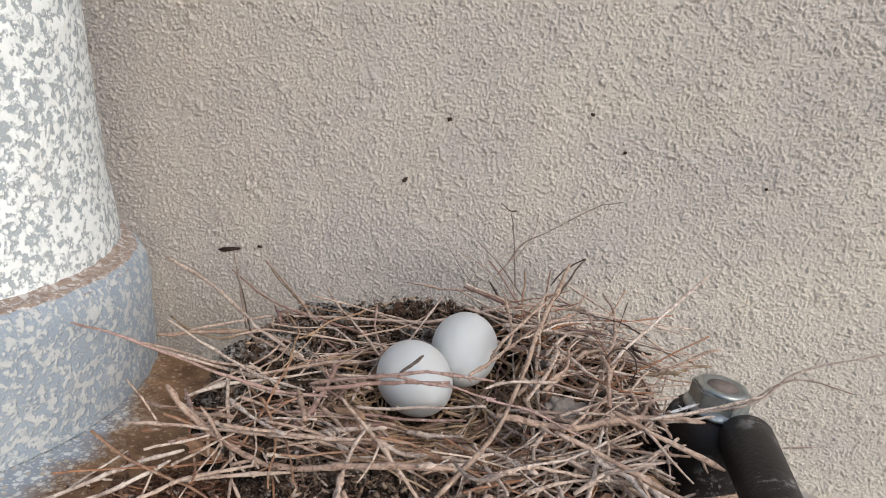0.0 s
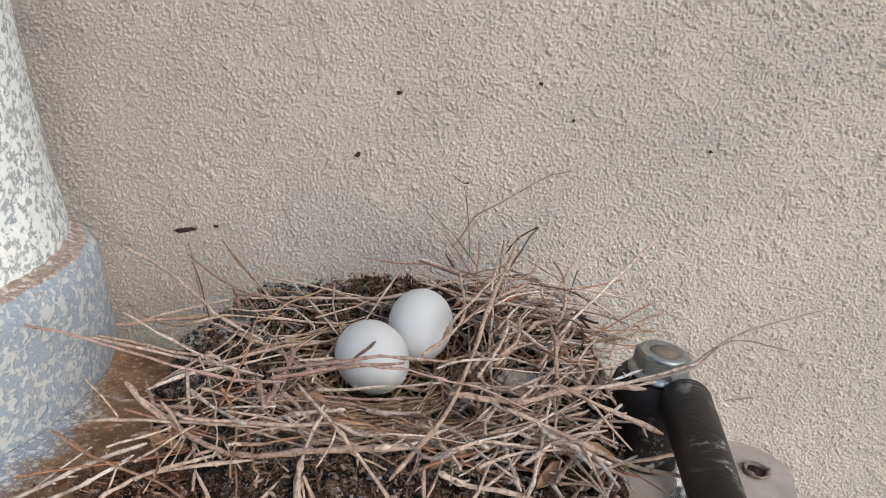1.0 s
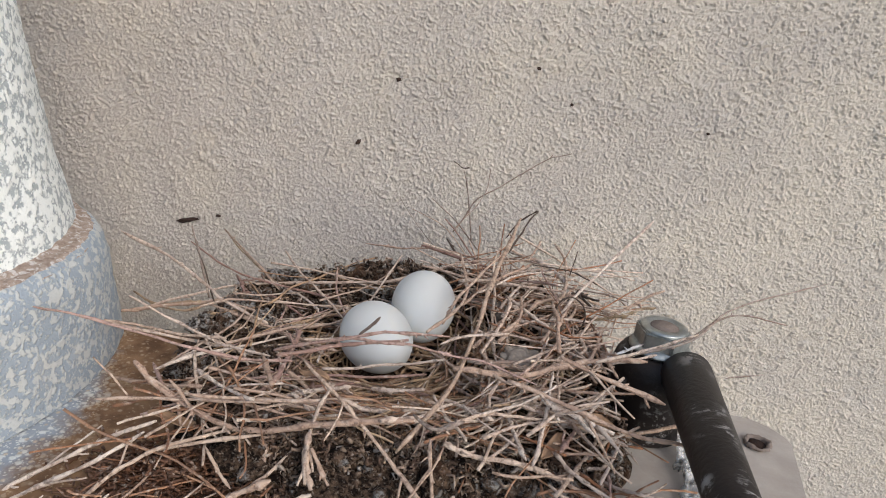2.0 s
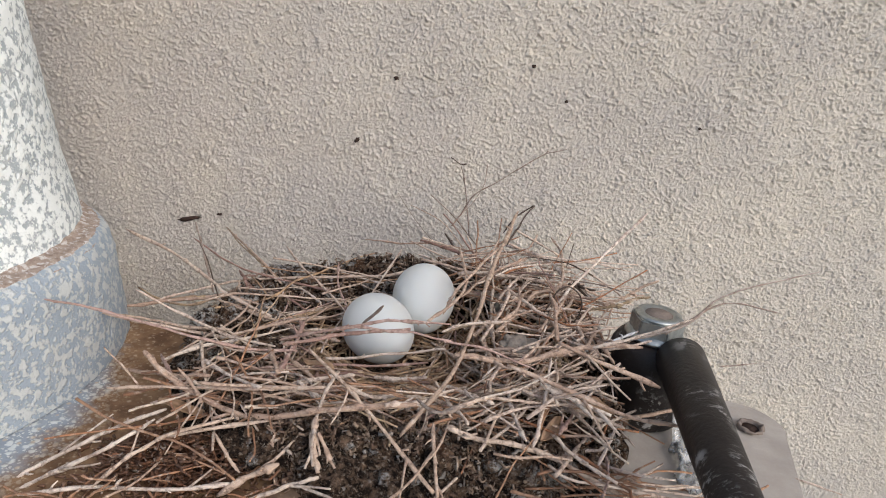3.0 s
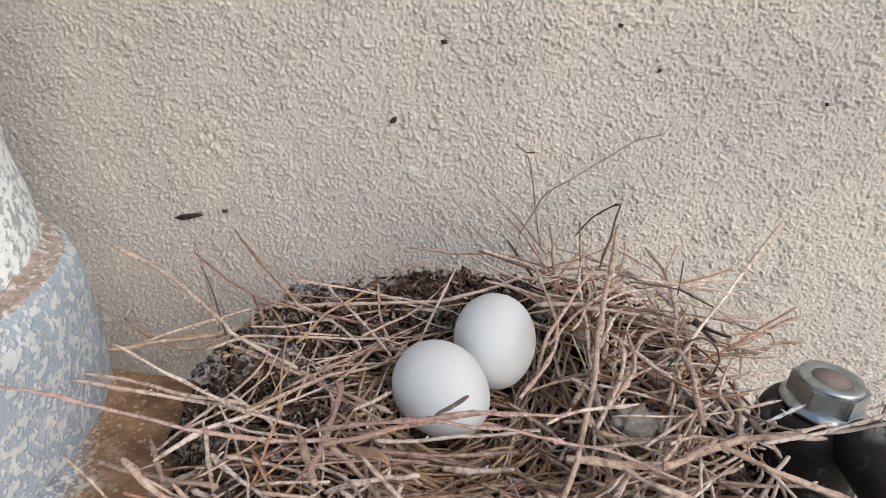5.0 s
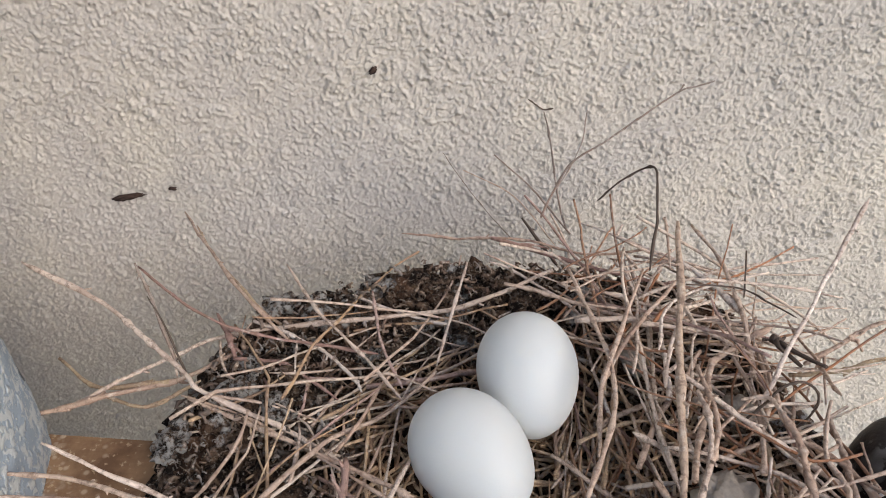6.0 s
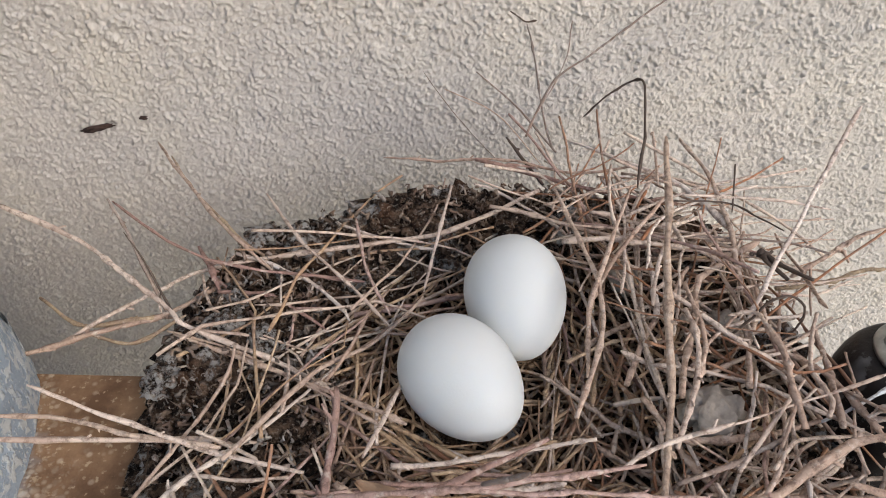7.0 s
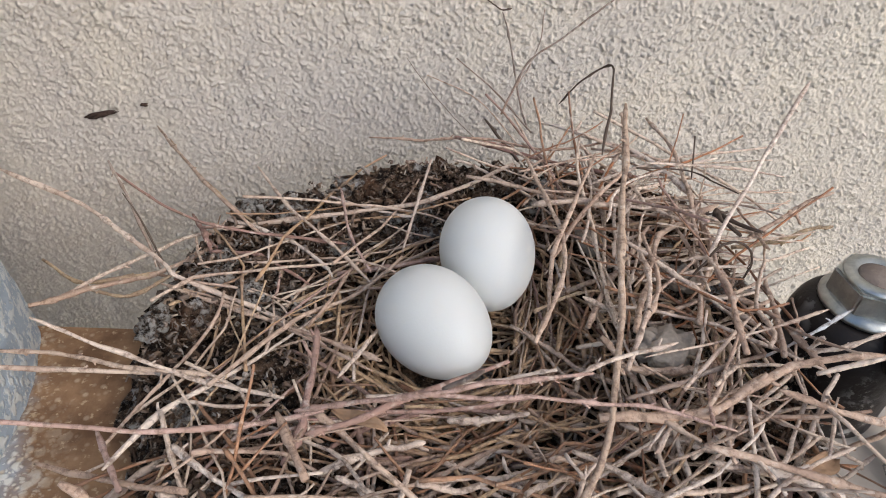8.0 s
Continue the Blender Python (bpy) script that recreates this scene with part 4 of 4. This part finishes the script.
    twig(nest, TAN, 0.61, 0.47, (-0.0103, 0.1310, 0.0212), (-0.0059, 0.1280, 0.0152), (-0.0030, 0.1260, 0.0112))
    twig(nest, TAN, 0.56, 0.70, (-0.0195, 0.1550, 0.0336), (-0.0043, 0.1430, 0.0287), (0.0090, 0.1340, 0.0207), (0.0238, 0.1220, 0.0130))
    twig(nest, TAN, 0.56, 0.56, (0.0215, 0.1370, 0.0251), (0.0232, 0.1280, 0.0188), (0.0254, 0.1220, 0.0106))
    twig(nest, TAN, 0.47, 0.42, (-0.0416, 0.1350, 0.0133), (-0.0357, 0.1300, 0.0091), (-0.0317, 0.1280, 0.0063))
    twig(nest, PALE, 0.47, 0.42, (0.0760, 0.1470, 0.0253), (0.0705, 0.1400, 0.0124))
    twig(nest, PALE, 0.42, 0.42, (-0.0368, 0.1430, 0.0185), (-0.0288, 0.1370, 0.0138))
    twig(nest, TAN, 0.89, 0.89, (-0.0361, 0.1220, 0.0023), (-0.0274, 0.1250, 0.0084), (-0.0198, 0.1260, 0.0127))
    twig(nest, PALE, 0.66, 0.61, (-0.0271, 0.1190, 0.0048), (-0.0136, 0.1210, 0.0110), (-0.0078, 0.1230, 0.0126))
    twig(nest, TAN, 0.80, 0.61, (0.0255, 0.1360, 0.0252), (0.0348, 0.1360, 0.0221), (0.0517, 0.1380, 0.0192), (0.0653, 0.1360, 0.0149), (0.0812, 0.1340, 0.0089))
    twig(nest, GREY, 0.52, 0.61, (0.0158, 0.1410, 0.0295), (0.0221, 0.1360, 0.0293), (0.0304, 0.1390, 0.0308))
    twig(nest, PINK, 0.70, 0.44, (-0.0317, 0.1650, 0.0288), (-0.0213, 0.1630, 0.0338), (-0.0072, 0.1610, 0.0396), (0.0055, 0.1605, 0.0434), (0.0232, 0.1630, 0.0433))
    twig(nest, PINK, 0.46, 0.36, (-0.0072, 0.1610, 0.0396), (0.0037, 0.1600, 0.0400), (0.0120, 0.1600, 0.0406), (0.0228, 0.1600, 0.0391), (0.0355, 0.1600, 0.0378), (0.0509, 0.1580, 0.0338))
    twig(nest, GREY, 0.46, 0.52, (-0.0040, 0.1610, 0.0411), (0.0022, 0.1580, 0.0495))
    twig(nest, PALE, 0.40, 0.46, (0.0204, 0.1650, 0.0391), (0.0276, 0.1680, 0.0413), (0.0417, 0.1720, 0.0424))
    twig(nest, PINK, 0.38, 0.56, (-0.1021, 0.1550, 0.0391), (-0.0900, 0.1570, 0.0372), (-0.0762, 0.1580, 0.0342), (-0.0572, 0.1600, 0.0297), (-0.0424, 0.1650, 0.0244), (-0.0267, 0.1700, 0.0231))
    twig(nest, PALE, 0.42, 0.52, (-0.0914, 0.1900, 0.0274), (-0.0737, 0.1850, 0.0231), (-0.0534, 0.1800, 0.0194), (-0.0358, 0.1750, 0.0205))
    twig(nest, PALE, 0.62, 0.68, (-0.0976, 0.1180, -0.0036), (-0.0901, 0.1250, 0.0017), (-0.0809, 0.1300, 0.0062), (-0.0708, 0.1370, 0.0102), (-0.0595, 0.1430, 0.0137))
    twig(nest, PALE, 0.62, 0.68, (-0.0944, 0.1160, -0.0023), (-0.0820, 0.1230, 0.0036), (-0.0713, 0.1280, 0.0082), (-0.0603, 0.1370, 0.0141))
    twig(nest, PALE, 0.62, 0.68, (-0.0879, 0.1140, 0.0014), (-0.0695, 0.1180, 0.0036), (-0.0465, 0.1200, 0.0052), (-0.0320, 0.1240, 0.0056))
    twig(nest, TAN, 0.56, 0.66, (-0.0688, 0.1170, 0.0048), (-0.0606, 0.1300, 0.0093), (-0.0493, 0.1350, 0.0122), (-0.0266, 0.1380, 0.0178))
    twig(nest, TAN, 0.56, 0.66, (-0.0770, 0.1420, 0.0193), (-0.0619, 0.1450, 0.0196), (-0.0416, 0.1470, 0.0208), (-0.0106, 0.1480, 0.0250))
    twig(nest, TAN, 0.28, 0.33, (-0.0804, 0.1480, 0.0291), (-0.0735, 0.1460, 0.0243), (-0.0689, 0.1450, 0.0196))
    twig(nest, GREY, 0.42, 0.24, (0.0792, 0.1680, 0.0427), (0.0963, 0.1680, 0.0505), (0.1161, 0.1900, 0.0537), (0.1706, 0.2400, 0.0476))
    twig(nest, GREY, 0.36, 0.22, (0.0898, 0.1650, 0.0480), (0.1239, 0.2100, 0.0413), (0.1507, 0.2200, 0.0359))
    twig(nest, PALE, 0.52, 0.38, (0.0691, 0.1680, 0.0386), (0.0824, 0.1680, 0.0445), (0.0983, 0.1700, 0.0517))
    twig(nest, PALE, 0.61, 0.42, (0.0485, 0.1430, 0.0260), (0.0591, 0.1500, 0.0318), (0.0724, 0.1550, 0.0335))
    twig(nest, TAN, 0.70, 0.80, (0.0565, 0.1600, 0.0433), (0.0673, 0.1580, 0.0400), (0.0893, 0.1570, 0.0336))
    twig(nest, TAN, 0.75, 0.56, (0.0413, 0.1520, 0.0379), (0.0588, 0.1500, 0.0337), (0.0782, 0.1480, 0.0279), (0.0954, 0.1480, 0.0264))
    twig(nest, GREY, 0.36, 0.22, (0.1467, 0.2500, -0.0071), (0.1727, 0.2700, -0.0138))
    twig(nest, PALE, 0.42, 0.28, (0.1392, 0.1700, -0.0027), (0.1458, 0.1650, 0.0001), (0.1565, 0.1600, 0.0002))
    twig(nest, GREY, 0.26, 0.42, (0.0687, 0.2990, 0.0739), (0.0628, 0.2980, 0.0717), (0.0581, 0.2970, 0.0702), (0.0472, 0.2930, 0.0632), (0.0390, 0.2900, 0.0575), (0.0272, 0.2860, 0.0493), (0.0214, 0.2810, 0.0401), (0.0182, 0.2740, 0.0367))
    twig(nest, GREY, 0.22, 0.30, (0.0581, 0.2970, 0.0702), (0.0592, 0.2990, 0.0709), (0.0601, 0.3000, 0.0717))
    twig(nest, GREY, 0.26, 0.40, (0.0190, 0.3020, 0.0591), (0.0214, 0.2990, 0.0523), (0.0242, 0.2930, 0.0414), (0.0258, 0.2850, 0.0342), (0.0268, 0.2750, 0.0327))
    twig(nest, DARK, 0.22, 0.34, (0.0134, 0.3020, 0.0626), (0.0162, 0.3020, 0.0609), (0.0187, 0.3020, 0.0596), (0.0218, 0.3020, 0.0602))
    twig(nest, GREY, 0.26, 0.38, (0.0052, 0.3040, 0.0417), (0.0180, 0.2980, 0.0336), (0.0307, 0.2840, 0.0251))
    twig(nest, TAN, 0.19, 0.28, (-0.0045, 0.3050, 0.0347), (0.0126, 0.2980, 0.0299), (0.0255, 0.2800, 0.0230))
    twig(nest, TAN, 0.33, 0.47, (-0.0238, 0.2850, 0.0208), (-0.0052, 0.2820, 0.0222), (0.0143, 0.2790, 0.0249), (0.0335, 0.2720, 0.0257), (0.0516, 0.2700, 0.0302))
    twig(nest, GREY, 0.14, 0.19, (-0.0118, 0.3060, 0.0402), (-0.0003, 0.2980, 0.0283), (0.0115, 0.2800, 0.0242))
    twig(nest, GREY, 0.16, 0.26, (0.0318, 0.2990, 0.0618), (0.0317, 0.2970, 0.0558), (0.0307, 0.2940, 0.0514), (0.0265, 0.2880, 0.0444), (0.0218, 0.2820, 0.0408))
    twig(nest, DARK, 0.47, 0.52, (0.0149, 0.2880, 0.0276), (0.0214, 0.2800, 0.0225), (0.0260, 0.2720, 0.0203))
    twig(nest, PALE, 0.38, 0.47, (-0.0573, 0.2647, 0.0200), (-0.0438, 0.2435, 0.0200), (-0.0298, 0.2296, 0.0170), (-0.0201, 0.2190, 0.0140))
    twig(nest, PINK, 0.33, 0.42, (-0.0306, 0.2547, 0.0200), (-0.0266, 0.2354, 0.0180), (-0.0203, 0.2229, 0.0140))
    twig(nest, PINK, 0.38, 0.47, (-0.0982, 0.2570, 0.0220), (-0.0797, 0.2431, 0.0200), (-0.0627, 0.2361, 0.0180), (-0.0428, 0.2352, 0.0160), (-0.0272, 0.2340, 0.0150))
    twig(nest, PALE, 0.38, 0.42, (-0.0035, 0.2630, 0.0260), (-0.0075, 0.2465, 0.0220), (-0.0117, 0.2278, 0.0180))
    twig(nest, PINK, 0.70, 0.56, (-0.0750, 0.2503, 0.0120), (-0.0672, 0.2367, 0.0140), (-0.0650, 0.2301, 0.0120), (-0.0654, 0.2217, 0.0100))
    twig(nest, PINK, 0.56, 0.42, (-0.0648, 0.2303, 0.0140), (-0.0510, 0.2291, 0.0140), (-0.0362, 0.2197, 0.0120))
    twig(nest, TAN, 0.48, 0.58, (0.0229, 0.2494, 0.0360), (0.0258, 0.2284, 0.0360), (0.0272, 0.2126, 0.0360), (0.0244, 0.1972, 0.0360), (0.0153, 0.1772, 0.0360))
    twig(nest, TAN, 0.46, 0.50, (0.0406, 0.2430, 0.0420), (0.0253, 0.2089, 0.0360), (0.0203, 0.1882, 0.0340))
    twig(nest, TAN, 0.52, 0.47, (0.0523, 0.2468, 0.0360), (0.0361, 0.2272, 0.0340), (0.0255, 0.2110, 0.0300))
    twig(nest, TAN, 0.52, 0.56, (-0.0724, 0.2157, 0.0140), (-0.0494, 0.2063, 0.0140), (-0.0264, 0.1947, 0.0160), (-0.0159, 0.1879, 0.0180))
    twig(nest, TAN, 0.38, 0.38, (-0.0741, 0.2166, 0.0140), (-0.0573, 0.2111, 0.0140), (-0.0376, 0.2003, 0.0140), (-0.0182, 0.1863, 0.0160))
    twig(nest, PALE, 0.52, 0.47, (-0.0241, 0.1726, 0.0300), (-0.0170, 0.1999, 0.0160))
    twig(nest, TAN, 0.61, 0.52, (-0.0516, 0.1768, 0.0220), (-0.0377, 0.2020, 0.0160), (-0.0227, 0.2150, 0.0140), (-0.0116, 0.2277, 0.0160))
    twig(nest, TAN, 0.47, 0.56, (-0.1025, 0.1909, 0.0160), (-0.0888, 0.1901, 0.0160), (-0.0721, 0.1853, 0.0180), (-0.0523, 0.1795, 0.0220))
    twig(nest, TAN, 0.72, 0.74, (-0.1120, 0.2147, 0.0060), (-0.0939, 0.2208, 0.0080), (-0.0765, 0.2271, 0.0100), (-0.0660, 0.2340, 0.0120))
    twig(nest, STRAW, 0.60, 0.50, (-0.0970, 0.2216, 0.0070), (-0.0828, 0.2162, 0.0100), (-0.0714, 0.2230, 0.0130))
    twig(nest, STRAW, 0.47, 0.56, (-0.1152, 0.2368, 0.0040), (-0.0991, 0.2253, 0.0060), (-0.0803, 0.2248, 0.0100))
    twig(nest, TAN, 0.52, 0.61, (0.0654, 0.2764, 0.0360), (0.0679, 0.2560, 0.0360), (0.0667, 0.2338, 0.0340), (0.0617, 0.2132, 0.0340))
    twig(nest, TAN, 0.38, 0.42, (0.0585, 0.2820, 0.0340), (0.0590, 0.2804, 0.0340), (0.0520, 0.2520, 0.0360))
    twig(nest, DARK, 0.32, 0.28, (0.0560, 0.2030, 0.0300), (0.0590, 0.2025, 0.0370), (0.0605, 0.2025, 0.0415), (0.0640, 0.2025, 0.0438), (0.0680, 0.2025, 0.0418), (0.0702, 0.2025, 0.0375), (0.0698, 0.2025, 0.0330), (0.0680, 0.2025, 0.0290))
    twig(nest, TAN, 0.62, 0.80, (0.0575, 0.1960, 0.0420), (0.0589, 0.1893, 0.0410), (0.0585, 0.1831, 0.0390), (0.0588, 0.1750, 0.0360))
    twig(nest, TAN, 0.45, 0.40, (0.0575, 0.1960, 0.0420), (0.0574, 0.2013, 0.0400), (0.0529, 0.2021, 0.0380))
    twig(nest, TAN, 0.60, 0.80, (0.0778, 0.2070, 0.0300), (0.0762, 0.2003, 0.0300), (0.0739, 0.1907, 0.0310), (0.0689, 0.1776, 0.0330))
    twig(nest, PALE, 0.70, 0.62, (0.0419, 0.2108, 0.0370), (0.0521, 0.2025, 0.0340), (0.0592, 0.1972, 0.0320), (0.0647, 0.1932, 0.0310), (0.0706, 0.1871, 0.0300), (0.0748, 0.1810, 0.0290))
    twig(nest, TAN, 0.72, 0.66, (0.0667, 0.1988, 0.0300), (0.0734, 0.1916, 0.0310), (0.0758, 0.1803, 0.0320), (0.0788, 0.1745, 0.0300))
    twig(nest, PALE, 0.60, 0.46, (0.0756, 0.1800, 0.0320), (0.0818, 0.1791, 0.0340), (0.0912, 0.1809, 0.0370))
    twig(nest, PALE, 0.50, 0.36, (0.0755, 0.1803, 0.0320), (0.0771, 0.1804, 0.0340), (0.0778, 0.1805, 0.0360))
    twig(nest, BLADE, 0.34, 0.40, (0.0890, 0.1892, 0.0360), (0.0760, 0.1836, 0.0320), (0.0681, 0.1818, 0.0280))
    twig(nest, GREY, 0.42, 0.50, (0.0567, 0.1754, 0.0330), (0.0430, 0.1688, 0.0340), (0.0316, 0.1650, 0.0340))
    twig(nest, STRAW, 0.80, 0.84, (0.0631, 0.2023, 0.0240), (0.0630, 0.1946, 0.0220), (0.0636, 0.1880, 0.0190))
    twig(nest, STRAW, 0.48, 0.48, (0.0502, 0.1835, 0.0270), (0.0569, 0.1835, 0.0240), (0.0623, 0.1840, 0.0220))
    twig(nest, PALE, 0.52, 0.60, (0.0422, 0.2010, 0.0410), (0.0420, 0.1922, 0.0410), (0.0390, 0.1825, 0.0390), (0.0339, 0.1722, 0.0340))
    twig(nest, PALE, 0.62, 0.70, (0.0808, 0.1752, 0.0300), (0.0748, 0.1684, 0.0280), (0.0711, 0.1637, 0.0260), (0.0627, 0.1529, 0.0200))
    twig(nest, PALE, 0.56, 0.60, (0.0388, 0.1653, 0.0340), (0.0399, 0.1615, 0.0320), (0.0369, 0.1566, 0.0270))
    twig(nest, PALE, 0.40, 0.44, (0.0849, 0.1610, 0.0220), (0.0781, 0.1573, 0.0200), (0.0716, 0.1541, 0.0180))
    twig(nest, TAN, 0.66, 0.74, (0.1056, 0.2333, 0.0380), (0.0996, 0.2338, 0.0340), (0.0953, 0.2324, 0.0310), (0.0895, 0.2304, 0.0280), (0.0835, 0.2283, 0.0250))
    twig(nest, TAN, 0.46, 0.40, (0.0953, 0.2324, 0.0310), (0.0968, 0.2316, 0.0310), (0.0973, 0.2288, 0.0300))
    twig(nest, STRAW, 0.50, 0.62, (0.0998, 0.2204, 0.0360), (0.0945, 0.2213, 0.0340), (0.0876, 0.2212, 0.0300), (0.0767, 0.2230, 0.0260))
    twig(nest, DARK, 0.28, 0.24, (0.0529, 0.2427, 0.0380), (0.0682, 0.2437, 0.0370), (0.0739, 0.2380, 0.0370), (0.0787, 0.2324, 0.0370))
    twig(nest, PALE, 0.42, 0.34, (0.0560, 0.2454, 0.0380), (0.0776, 0.2447, 0.0380), (0.0957, 0.2420, 0.0370))
    twig(nest, GREY, 0.26, 0.30, (0.0522, 0.2335, 0.0340), (0.0670, 0.2328, 0.0340), (0.0814, 0.2312, 0.0340), (0.0912, 0.2286, 0.0330))
    twig(nest, DARK, 0.34, 0.30, (0.0679, 0.2257, 0.0350), (0.0697, 0.2256, 0.0350))
    twig(nest, DARK, 1.15, 0.85, (0.0698, 0.2261, 0.0352), (0.0713, 0.2253, 0.0352), (0.0726, 0.2250, 0.0352))
    twig(nest, TAN, 0.56, 0.56, (0.0477, 0.2140, 0.0360), (0.0466, 0.1969, 0.0360), (0.0393, 0.1822, 0.0360))
    twig(nest, PALE, 0.24, 0.34, (0.0363, 0.1720, 0.0380), (0.0611, 0.1820, 0.0340), (0.0814, 0.1869, 0.0380))
    twig(nest, DARK, 0.26, 0.28, (0.0724, 0.2545, 0.0420), (0.0686, 0.2409, 0.0360))
    twig(nest, PINK, 0.74, 0.60, (-0.0284, 0.1576, 0.0320), (-0.0184, 0.1599, 0.0340), (-0.0061, 0.1658, 0.0350), (0.0099, 0.1740, 0.0340))
    twig(nest, PALE, 0.70, 0.42, (-0.0662, 0.1570, 0.0220), (-0.0595, 0.1743, 0.0180), (-0.0472, 0.1871, 0.0160), (-0.0331, 0.2069, 0.0130))
    twig(nest, TAN, 0.94, 0.75, (0.0254, 0.1605, 0.0340), (0.0464, 0.1620, 0.0340), (0.0666, 0.1719, 0.0360), (0.0865, 0.1735, 0.0380))
    twig(nest, PALE, 0.52, 0.42, (0.0437, 0.1674, 0.0340), (0.0657, 0.1883, 0.0340))
    twig(nest, TAN, 0.80, 0.80, (-0.0359, 0.1686, 0.0240), (-0.0284, 0.1536, 0.0240))
    twig(nest, TAN, 0.56, 0.66, (-0.0858, 0.1660, 0.0100), (-0.0691, 0.1597, 0.0140), (-0.0503, 0.1537, 0.0200))
    twig(nest, PALE, 0.55, 0.42, (-0.0188, 0.1795, 0.0153), (-0.0089, 0.1790, 0.0174), (0.0010, 0.1790, 0.0200), (0.0108, 0.1795, 0.0218), (0.0223, 0.1800, 0.0250))
    twig(nest, PINK, 0.50, 0.40, (-0.0260, 0.1760, 0.0150), (-0.0110, 0.1745, 0.0170), (0.0040, 0.1740, 0.0190), (0.0170, 0.1750, 0.0215))
    twig(nest, PINK, 0.65, 0.65, (-0.0744, 0.1715, 0.0140), (-0.0633, 0.1549, 0.0180))


build_wall()
build_ground()
build_post()
build_bracket()
build_specks()
build_eggs()
build_stones()
build_leaves()
build_scrap()
NEST = build_nest()
build_twigs(NEST)
build_marked_twigs(NEST)
